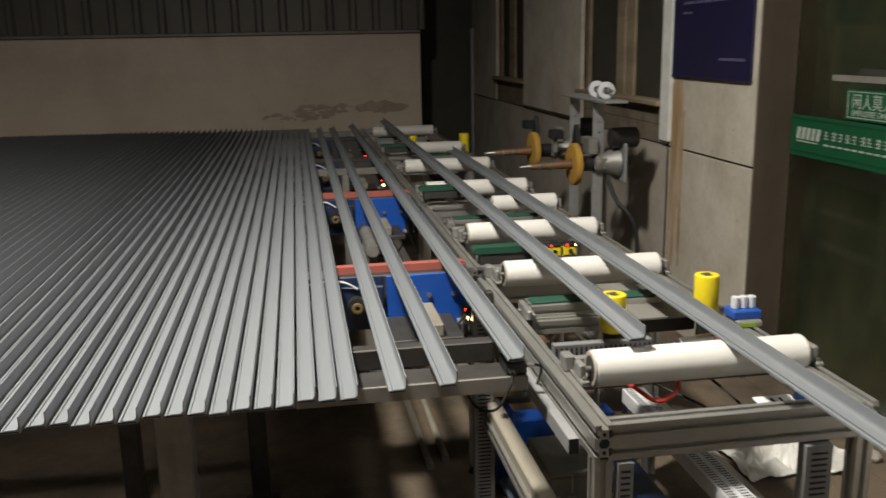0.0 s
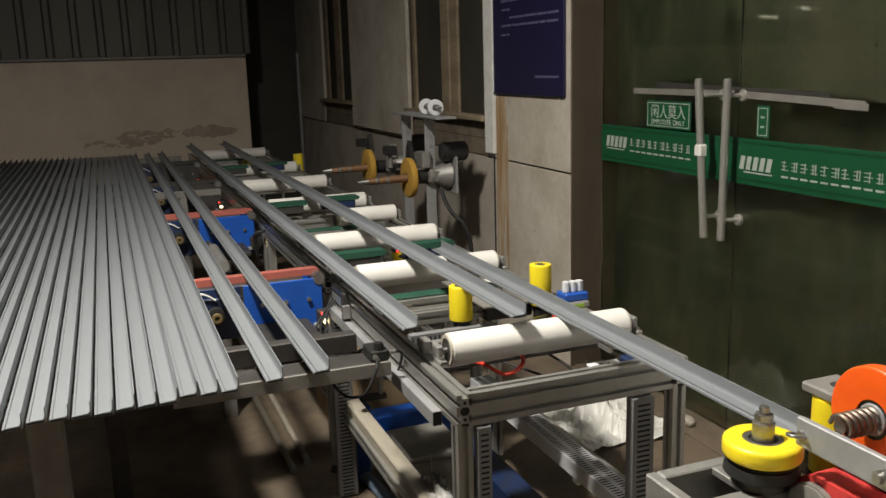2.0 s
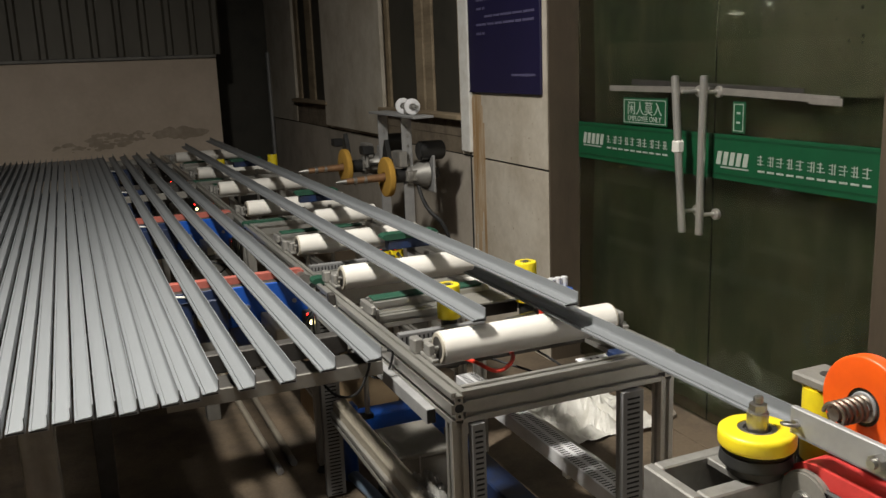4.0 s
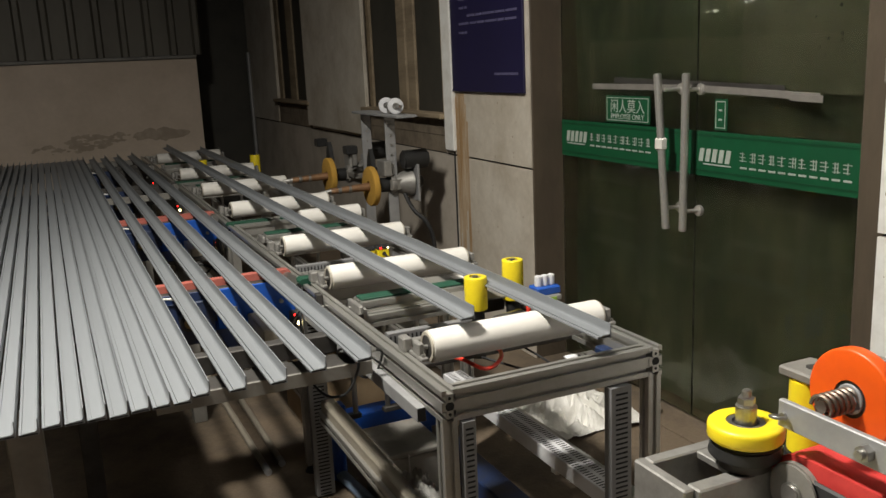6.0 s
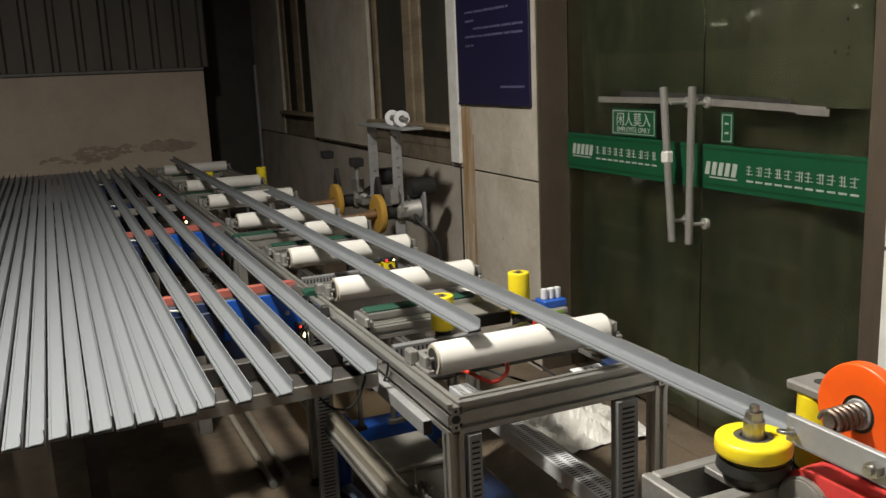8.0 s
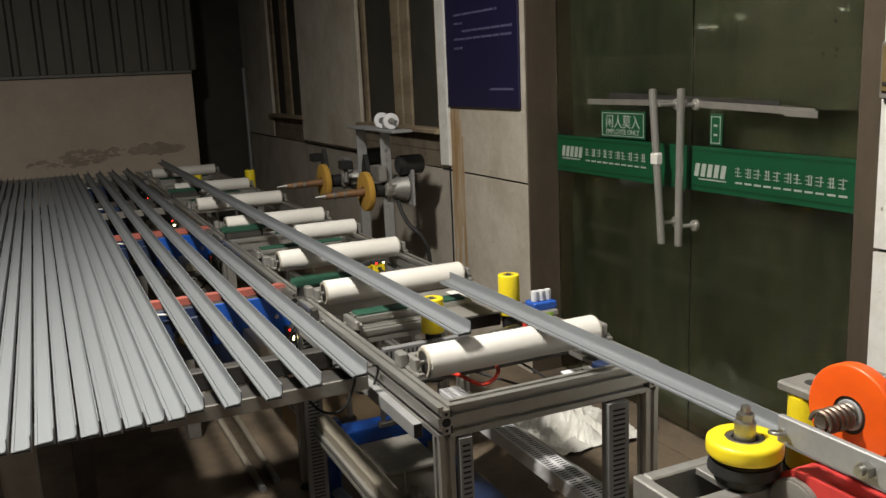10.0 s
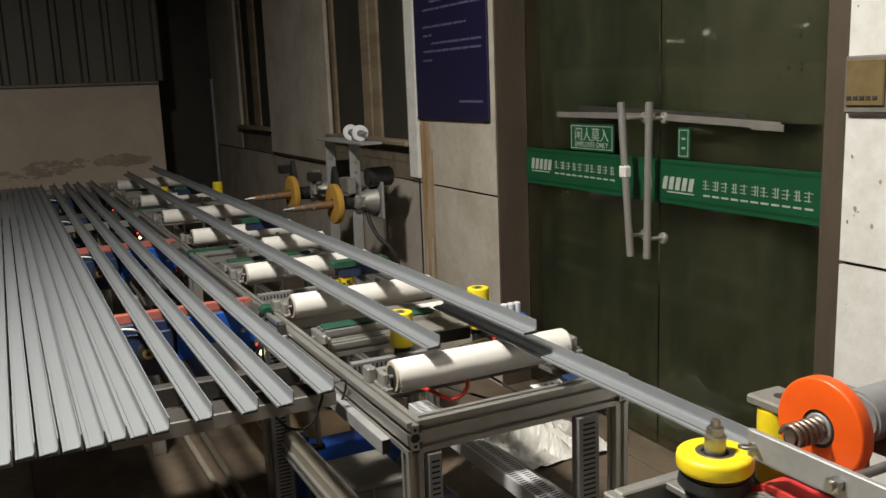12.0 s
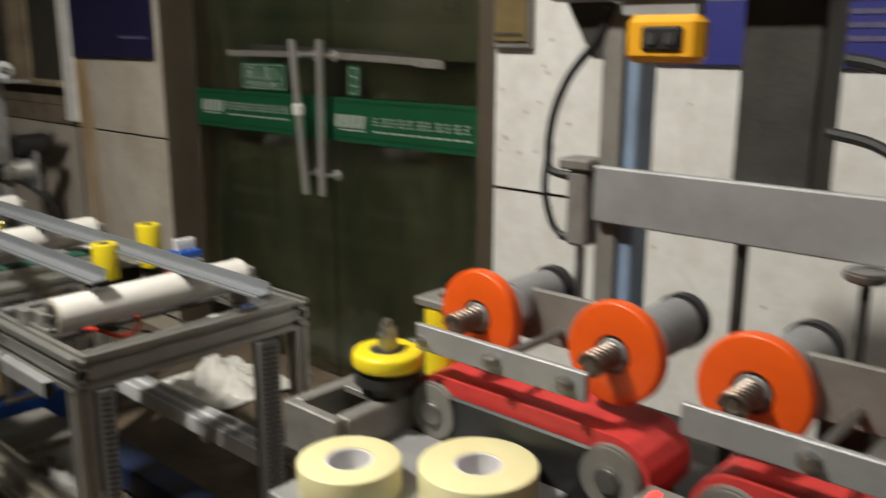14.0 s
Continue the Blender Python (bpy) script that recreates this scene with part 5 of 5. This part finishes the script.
part("hub", cyl(B(), (YW[0], YW[1], YW[2] - 0.014), (YW[0], YW[1], YW[2] + 0.010), 0.034, seg=28), M_DARKSTEEL, yw)
part("hub_lip", ring(B(), (YW[0], YW[1], YW[2] + 0.012), (0, 0, 1), 0.024, 0.034, 0.006, 28, 0.001), M_STEEL, yw, smooth=True)
part("collar", cyl(B(), (YW[0], YW[1], YW[2] + 0.010), (YW[0], YW[1], YW[2] + 0.048), 0.0185, seg=24, bevel=0.003), M_STEEL, yw, "bright turned steel collar", smooth=True)
part("nut", cyl(B(), (YW[0], YW[1], YW[2] + 0.048), (YW[0], YW[1], YW[2] + 0.060), 0.0155, seg=6), M_STEEL, yw)
part("stud", cyl(B(), (YW[0], YW[1], YW[2] + 0.06), (YW[0], YW[1], YW[2] + 0.074), 0.0085, seg=14, bevel=0.002), M_STEEL, yw, smooth=True)
part("lower_flange", cyl(B(), (YW[0], YW[1], YW[2] - 0.046), (YW[0], YW[1], YW[2] - 0.020), 0.064, 0.060, seg=36, bevel=0.004), M_BLACK, yw, smooth=True)
part("neck", cyl(B(), (YW[0], YW[1], z1), (YW[0], YW[1], YW[2] - 0.046), 0.045, seg=28), M_DARKSTEEL, yw, smooth=True)
# upright yellow roll on the other side of the lane, under a cap plate
t = thing("edge_roll", (0.45, -0.64, 0.80), "yellow polyurethane edge roll under a grey cap plate", "guide roll")
part("sleeve", cyl(B(), (0.450, -0.605, 0.84), (0.450, -0.605, 0.985), 0.042, seg=32, bevel=0.003), M_YELLOW, t, smooth=True)
part("cap_plate", box(B(), 0.408, 0.492, -0.66, -0.558, 0.9855, 1.005, 0.004), M_GREYSTEEL, t)
part("bore", cyl(B(), (0.450, -0.605, 1.0052), (0.450, -0.605, 1.0065), 0.014, seg=18), M_DARKSTEEL, t)
part("base", cyl(B(), (0.450, -0.605, 0.735), (0.450, -0.605, 0.84), 0.046, seg=24), M_BLACK, t)


def make_belt_unit(y0, y1):
    """A red belt track under the lane, with rounded ends."""
    t = thing("red_belt_track", (0.355, (y0 + y1) / 2, 0.76), "red rubber belt track under the lane", "belt track", "red belt tracks")
    r, zc = 0.066, 0.848
    out = []
    for k in range(9):
        a = math.pi / 2 + math.pi * k / 8
        out.append((y0 - 0.0 + r + r * math.cos(a), zc + r * math.sin(a)))
    for k in range(9):
        a = -math.pi / 2 + math.pi * k / 8
        out.append((y1 - r + r * math.cos(a), zc + r * math.sin(a)))
    part("belt", prism(B(), out, (0.295, 0, 0), (0.425, 0, 0), right=(0, 1, 0)), M_RED, t, smooth=False)
    for x in (0.2835, 0.4255):
        part("side_plate", box(B(), x, x + 0.010, y0 + 0.03, y1 - 0.03, 0.762, 0.888, 0.004), M_BLACK, t)
        for y in (y0 + r, y1 - r):
            p = part("pulley", cyl(B(), (x - 0.004, y, zc), (x + 0.014, y, zc), 0.055, seg=30, bevel=0.004), M_GREYSTEEL, t, smooth=True)
            part("pulley_cap", cyl(B(), (x - 0.012, y, zc), (x + 0.022, y, zc), 0.022, seg=24, bevel=0.004), M_STEEL, p, smooth=True)
    part("foot", box(B(), 0.31, 0.41, y0 + 0.08, y1 - 0.08, 0.7605, 0.79), M_DARKSTEEL, t)
    return t


make_belt_unit(-1.16, -0.66)
make_belt_unit(-1.72, -1.22)


def make_press_wheel(y):
    t = thing("orange_wheel", (0.36, y, 1.02), "orange polyurethane press wheel on a sprung axle", "press wheel", "orange press wheels")
    z = 1.02
    part("tyre", ring(B(), (0.366, y, z), (1, 0, 0), 0.032, 0.085, 0.028, 48, 0.005), M_ORANGE, t, smooth=True)
    part("hub", cyl(B(), (0.354, y, z), (0.378, y, z), 0.032, seg=28), M_BLACK, t)
    part("axle", cyl(B(), (0.288, y, z), (0.47, y, z), 0.011, seg=16), M_SPRING, t, smooth=True)
    bm = B()
    tube(bm, [(0.286 + 0.066 * k / 44, y + 0.0185 * math.cos(k * 0.785), z + 0.0185 * math.sin(k * 0.785)) for k in range(45)], 0.0034, 6)
    part("spring", bm, M_SPRING, t, "coiled steel spring", smooth=True)
    part("collar", ring(B(), (0.3535, y, z), (1, 0, 0), 0.012, 0.026, 0.006, 24, 0.002), M_GALV, t, smooth=True)
    part("drive_can", cyl(B(), (0.44, y, z), (0.57, y, z), 0.046, seg=28, bevel=0.005), M_GALV, t, smooth=True)
    part("can_cap", cyl(B(), (0.57, y, z), (0.60, y, z), 0.050, seg=28, bevel=0.004), M_BLACK, t, smooth=True)
    return t


WHEELS = (-0.768, -1.048, -1.275)
for y in WHEELS:
    make_press_wheel(y)
t = thing("wheel_carrier", (0.36, -1.0, 0.76), "flat steel bars that carry the press wheels, with an eye bolt", "wheel carrier")
for k, (y0, y1) in enumerate(((-1.05, -0.69), (-1.95, -1.207))):
    b = part("side_bar", box(B(), 0.276, 0.288, y0, y1, 0.962, 1.010, 0.002), M_GALV, t)
    part("rear_plate", box(B(), 0.472, 0.486, y0, y1, 0.955, 1.055, 0.003), M_GREYSTEEL, t)
    for y in (y0 + 0.035, y1 - 0.18):
        part("nut", cyl(B(), (0.262, y, 0.986), (0.276, y, 0.986), 0.014, seg=6), M_STEEL, b)
        part("stud", cyl(B(), (0.254, y, 0.986), (0.262, y, 0.986), 0.008, seg=12), M_STEEL, b)
    part("tie_rod", cyl(B(), (0.288, y1 - 0.18, 0.986), (0.472, y1 - 0.18, 0.986), 0.008, seg=12), M_STEEL, t, smooth=True)
    for y in (y0 + 0.06, y1 - 0.06):
        part("stay", box(B(), 0.474, 0.484, y - 0.02, y + 0.02, 0.76, 0.955, 0.002), M_GREYSTEEL, t)
e = part("eye_bolt", ring(B(), (0.262, -0.705, 0.985), (0.2, 0.15, 1), 0.009, 0.0155, 0.006, 24, 0.002), M_STEEL, t, smooth=True)
part("eye_shank", cyl(B(), (0.270, -0.705, 0.985), (0.286, -0.705, 0.985), 0.006, seg=10), M_STEEL, e)

# tape rolls lying on the front plate
for x, y, r in ((0.055, -0.755, 0.084), (0.182, -0.918, 0.096)):
    t = thing("tape_roll", (x, y, 0.80), "cream adhesive tape roll lying flat", "tape roll", "tape rolls")
    part("tape", ring(B(), (x, y, 0.826), (0, 0, 1), 0.040, r, 0.052, 48, 0.003), M_TAPE, t, smooth=True)
    part("core", ring(B(), (x, y, 0.825), (0, 0, 1), 0.035, 0.0398, 0.050, 40, 0.001), M_CORE, t, smooth=True)
# small circuit box between the belts
t = thing("sensor_box", (0.27, -1.19, 0.76), "small green circuit box with red and green lights", "sensor box")
part("box", box(B(), 0.225, 0.275, -1.23, -1.17, 0.7605, 0.872, 0.003), M_GREYSTEEL, t)
part("board", box(B(), 0.222, 0.2245, -1.225, -1.175, 0.83, 0.868), M_GREEN, t)
part("red_light", box(B(), 0.225, 0.255, -1.195, -1.19, 0.8722, 0.876), M_LEDRED, t)
part("green_light", box(B(), 0.2205, 0.2218, -1.21, -1.195, 0.855, 0.862), M_LEDGREEN, t)

# gantry over the infeed
t = thing("infeed_gantry", (0.62, -1.3, FLOOR + 0.095), "grey steel gantry with an air cylinder and hoses", "gantry")
part("blue_column", box(B(), 0.61, 0.67, -1.015, -0.948, FLOOR + 0.095, 1.66, 0.004), M_PALEBLUE, t)
part("column_edge", box(B(), 0.60, 0.6095, -0.985, -0.94, FLOOR + 0.095, 1.66, 0.003), M_GREYSTEEL, t)
part("dark_column", box(B(), 0.60, 0.70, -1.33, -1.20, 1.268, 1.95, 0.005), M_DARKSTEEL, t)
part("cross_plate", box(B(), 0.58, 0.5995, -2.1, -0.945, 1.268, 1.372, 0.003), M_GALV, t)
part("top_shelf", box(B(), 0.56, 0.72, -2.1, -0.85, 1.665, 1.685, 0.003), M_GALV, t)
bm = prism(B(), [(0, 0), (0.09, 0), (0.09, -0.10), (0.06, -0.10)], (0.60, -0.86, 1.664), (0.615, -0.86, 1.664), right=(0, -1, 0))
part("gusset", bm, M_DARKSTEEL, t)
c = part("air_cylinder", box(B(), 0.575, 0.625, -0.935, -0.888, 1.215, 1.36, 0.006), M_ALUCAST, t, "short aluminium air cylinder")
part("end_cap", box(B(), 0.568, 0.632, -0.942, -0.872, 1.361, 1.382, 0.004), M_GREYSTEEL, c)
part("fitting", cyl(B(), (0.60, -0.888, 1.345), (0.60, -0.862, 1.345), 0.009, seg=10), M_BLACK, c)
part("fitting", cyl(B(), (0.60, -0.888, 1.225), (0.60, -0.862, 1.225), 0.009, seg=10), M_BLACK, c)
part("piston_rod", cyl(B(), (0.60, -0.91, 1.09), (0.60, -0.91, 1.215), 0.010, seg=14), M_STEEL, c, smooth=True)
part("clevis", box(B(), 0.585, 0.615, -0.93, -0.89, 1.06, 1.10, 0.004), M_DARKSTEEL, c)
part("air_hose", tube(B(), [(0.60, -0.865, 1.345), (0.60, -0.83, 1.36), (0.60, -0.835, 1.45), (0.60, -0.87, 1.53), (0.60, -0.93, 1.60), (0.60, -0.96, 1.66)], 0.008), M_CABLE, t, smooth=True)
part("air_hose", tube(B(), [(0.60, -0.865, 1.225), (0.60, -0.84, 1.25), (0.595, -0.825, 1.32), (0.60, -0.832, 1.40)], 0.007), M_CABLE, t, smooth=True)
part("rear_hose", tube(B(), [(0.62, -1.36, 1.57), (0.60, -1.42, 1.56), (0.58, -1.50, 1.53), (0.57, -1.62, 1.47)], 0.010), M_CABLE, t, smooth=True)
part("rear_hose", tube(B(), [(0.60, -1.35, 1.46), (0.58, -1.42, 1.45), (0.56, -1.50, 1.42), (0.56, -1.60, 1.41)], 0.009), M_CABLE, t, smooth=True)
part("guide_rod", cyl(B(), (0.61, -1.225, 0.855), (0.61, -1.225, 1.267), 0.011, seg=14), M_DARKSTEEL, t, smooth=True)
part("screw", cyl(B(), (0.56, -1.44, 1.06), (0.56, -1.44, 1.25), 0.008, seg=12), M_DARKSTEEL, t, smooth=True)
part("screw_knob", cyl(B(), (0.56, -1.44, 1.25), (0.56, -1.44, 1.266), 0.034, seg=20, bevel=0.004), M_STEEL, t, smooth=True)
part("screw_block", box(B(), 0.53, 0.60, -1.48, -1.40, 0.99, 1.06, 0.005), M_GREYSTEEL, t)
part("screw_stay", box(B(), 0.545, 0.585, -1.46, -1.42, 0.855, 0.99, 0.003), M_GREYSTEEL, t)
t.location = (0.62, -1.21, FLOOR)
t = thing("yellow_unit", (0.61, -1.06, 1.585), "amber control unit with a black socket, hung on the gantry", "control unit")
part("case", box(B(), 0.555, 0.598, -1.145, -1.005, 1.585, 1.664, 0.012), M_AMBER, t)
part("socket", box(B(), 0.549, 0.556, -1.115, -1.04, 1.605, 1.645, 0.004), M_BLACK, t)
for k in range(2):
    part("terminal", cyl(B(), (0.544, -1.095 + 0.035 * k, 1.625), (0.55, -1.095 + 0.035 * k, 1.625), 0.010, seg=12), M_DARKSTEEL, t)
part("hanger", box(B(), 0.57, 0.60, -1.13, -0.99, 1.6642, 1.688), M_GALV, t)
t.location = (0.61, -0.975, 1.465)


# ---- profiles ----
LEN = 5.95
SECTION = [(0, 0), (0.0385, 0), (0.0385, 0.034), (0.0364, 0.034), (0.0359, 0.0155), (0.0350, 0.0118), (0.0331, 0.0092), (0.0295, 0.0078), (0.0090, 0.0068),
           (0.0088, 0.0018), (0.0056, 0.0018), (0.0054, 0.0060), (0.0012, 0.0056), (0, 0.0044)]
bm = prism(B(), [(u - 0.0385, v) for u, v in SECTION], (0, 0, 0), (0, LEN, 0))
PROFILE_MESH = mesh_of("profile", bm, M_PROFILE)
# dark sliver on the cut end stands in for the shaded hollow
bm = B()
prism(bm, [(-0.0365, 0.0014), (-0.003, 0.0014), (-0.003, 0.0046), (-0.0365, 0.0046)], (0, -0.0006, 0), (0, 0.004, 0))
MOUTH_MESH = mesh_of("mouth", bm, M_DARK)
BED = 0.898             # level of the belts
PROFILES = []


def make_profile(x, y, z, label="satin aluminium frame profile lying on the feed belts"):
    ob = again("aluminium_profile", PROFILE_MESH, pose(x, y, z))
    tagged(ob, label, "metal profile", "aluminium profiles on the line")
    again("hollow_mouth", MOUTH_MESH, pose(0, 0, 0), ob)
    PROFILES.append(ob)
    return ob


p_out = make_profile(0.385, -1.95, 0.918, "satin aluminium frame profile running through the rollers")
p_mid = make_profile(0.150, 0.225, 0.940, "satin aluminium frame profile waiting on white rollers")
p_edge = make_profile(-0.125, 0.25, 0.905, "satin aluminium frame profile waiting beside the table rail")
single_1 = make_profile(-0.297, 0.15, BED)
single_2 = make_profile(-0.406, 0.14, BED)
random.seed(11)
DENSE = []
PITCH = 0.0429
for i in range(60):
    DENSE.append(make_profile(-0.508 - PITCH * i, 0.106 + random.uniform(-0.012, 0.012) + (0.012 if i < 3 else 0), BED))
YAW = -0.0              # slight turn of the whole feed


def motions():
    def at(x, y, z):
        return pose(x, y, z, 0, 0, YAW)

    # the profile that leaves: its front runs on past the camera's side
    tail = [(0, 4.0), (0.5, 3.05), (1.0, 2.2), (1.5, 1.66), (2.0, 1.2), (2.6, 0.95), (4.3, 0.65), (4.6, 0.42), (4.8, 0.12), (4.9, -0.12), (5.0, -0.46), (5.1, -0.95), (5.3, -2.0), (5.6, -2.35), (14, -2.35)]
    walk(p_out, [(t, at(0.385, y - LEN, 0.918)) for t, y in tail])
    # from the middle lane, lifted over the leaving one, dropped, then fed through
    walk(p_mid, [(0, at(0.150, 0.225, 0.940)), (1.8, at(0.150, 0.225, 0.940)), (1.9, at(0.19, 0.215, 0.944)), (2.0, at(0.232, 0.20, 0.947)), (2.1, at(0.279, 0.19, 0.950)), (2.2, at(0.340, 0.17, 0.952)),
                 (2.4, at(0.342, 0.09, 0.985)), (5.4, at(0.342, 0.06, 0.985)), (5.5, at(0.336, 0.05, 0.95)), (5.6, at(0.332, 0.045, 0.926)), (5.8, at(0.368, 0.02, 0.918)), (5.9, at(0.388, -0.02, 0.918)), (6.0, at(0.392, -0.045, 0.918)), (6.2, at(0.389, -0.07, 0.918)), (6.5, at(0.386, -0.098, 0.918)),
                 (6.8, at(0.386, -0.14, 0.918)), (6.9, at(0.386, -0.22, 0.918)), (7.0, at(0.386, -0.385, 0.918)), (7.1, at(0.386, -0.60, 0.918)), (7.2, at(0.386, -0.85, 0.918)), (7.4, at(0.386, -1.3, 0.918)),
                 (8.2, at(0.386, -2.7, 0.918)), (9.4, at(0.386, -4.7, 0.918)), (10.3, at(0.386, -5.2, 0.918)), (12.4, at(0.386, -5.35, 0.918)), (12.6, at(0.386, -5.5, 0.918)), (12.75, at(0.386, -5.8, 0.918)), (12.9, at(0.386, -6.15, 0.918)),
                 (13.0, at(0.386, -6.6, 0.918)), (13.2, at(0.386, -7.6, 0.918)), (13.6, at(0.386, -8.3, 0.918)), (14, at(0.386, -8.3, 0.918))])
    walk(p_edge, [(0, at(-0.125, 0.25, 0.905)), (1.75, at(-0.125, 0.25, 0.905)), (1.85, at(-0.09, 0.25, 0.915)), (1.9, at(-0.068, 0.245, 0.926)), (2.0, at(-0.048, 0.24, 0.941)), (2.1, at(0.014, 0.24, 0.943)), (2.2, at(0.072, 0.24, 0.942)),
                  (2.35, at(0.145, 0.22, 0.940)), (2.5, at(0.148, 0.205, 0.940)), (10.1, at(0.148, 0.205, 0.940)), (10.2, at(0.25, 0.2, 0.955)), (10.3, at(0.32, 0.1, 0.985)), (10.45, at(0.340, 0.06, 0.985)), (12.7, at(0.338, 0.05, 0.985)),
                  (12.8, at(0.336, 0.05, 0.983)), (12.9, at(0.336, 0.05, 0.95)), (13.0, at(0.345, 0.045, 0.930)), (13.2, at(0.382, 0.01, 0.918)), (13.35, at(0.386, -0.06, 0.918)), (13.6, at(0.386, -0.09, 0.918)), (14, at(0.386, -0.11, 0.918))])
    walk(single_1, [(0, at(-0.297, 0.15, BED)), (2.4, at(-0.297, 0.15, BED)), (4.0, at(-0.15, 0.164, BED)), (10.05, at(-0.15, 0.164, BED)), (10.15, at(-0.03, 0.2, 0.98)), (10.25, at(0.10, 0.22, 0.96)), (10.4, at(0.148, 0.205, 0.940)), (14, at(0.148, 0.205, 0.940))])
    walk(single_2, [(0, at(-0.406, 0.14, BED)), (2.4, at(-0.406, 0.14, BED)), (4.0, at(-0.267, 0.151, BED)), (10.4, at(-0.267, 0.151, BED)), (11.1, at(-0.155, 0.157, BED)), (14, at(-0.155, 0.157, BED))])
    # the stop roll pushes across the lane after each drop
    aside = lambda x: pose(x, 0.58, TOP - 0.08)
    walk(stop, [(0, aside(0.205)), (5.7, aside(0.205)), (5.8, aside(0.24)), (5.9, aside(0.325)), (6.0, aside(0.338)), (6.15, aside(0.338)), (6.25, aside(0.315)), (6.4, aside(0.215)), (6.5, aside(0.205)),
                (13.4, aside(0.205)), (13.55, aside(0.27)), (13.7, aside(0.325)), (14, aside(0.33))])
    for ob in LIFTS_IN:
        x, y, z = ob.location
        walk(ob, [(0, pose(x, y, z + 0.083)), (1.75, pose(x, y, z + 0.083)), (2.4, pose(x, y, z + 0.083)), (2.8, pose(x, y, z)), (9.9, pose(x, y, z)),
                  (10.1, pose(x, y, z + 0.10)), (10.4, pose(x, y, z + 0.083)), (10.8, pose(x, y, z)), (14, pose(x, y, z))])
    for ob in LIFTS_OUT:
        x, y, z = ob.location
        walk(ob, [(0, pose(x, y, z)), (1.8, pose(x, y, z)), (1.95, pose(x, y, z + 0.088)), (2.2, pose(x, y, z + 0.094)), (2.4, pose(x, y, z + 0.128)), (5.4, pose(x, y, z + 0.128)), (5.5, pose(x, y, z + 0.092)), (5.6, pose(x, y, z + 0.066)), (5.75, pose(x, y, z)),
                  (10.1, pose(x, y, z)), (10.3, pose(x, y, z + 0.128)), (12.75, pose(x, y, z + 0.126)), (12.9, pose(x, y, z + 0.09)), (13.0, pose(x, y, z + 0.07)), (13.15, pose(x, y, z)), (14, pose(x, y, z))])
    low = lambda d: pose(0, 0, -d)
    walk(head, [(0, low(0)), (5.45, low(0)), (5.8, low(0.03)), (6.0, low(0.055)), (6.3, low(0.095)), (6.8, low(0.14)), (7.2, low(0.145)), (8.2, low(0.142)), (8.8, low(0.06)), (9.2, low(0)),
                (12.6, low(0)), (12.8, low(0.013)), (13.1, low(0.05)), (13.3, low(0.075)), (13.8, low(0.12)), (14, low(0.128))])
    ends = {0: (-0.368, -0.263), 1: (-0.459, -0.343), 2: (-0.538, -0.441)}
    for i, ob in enumerate(DENSE):
        x, y, z = ob.location
        a, b = ends.get(i, (-0.538 - PITCH * (i - 2), -0.536 - PITCH * (i - 3)))
        walk(ob, [(0, at(x, y, z)), (2.4, at(x, y, z)), (4.0, at(a, y + 0.005, z)), (10.4, at(a, y + 0.005, z)), (11.1, at(b, y + 0.008, z)), (14, at(b, y + 0.008, z))])


motions()
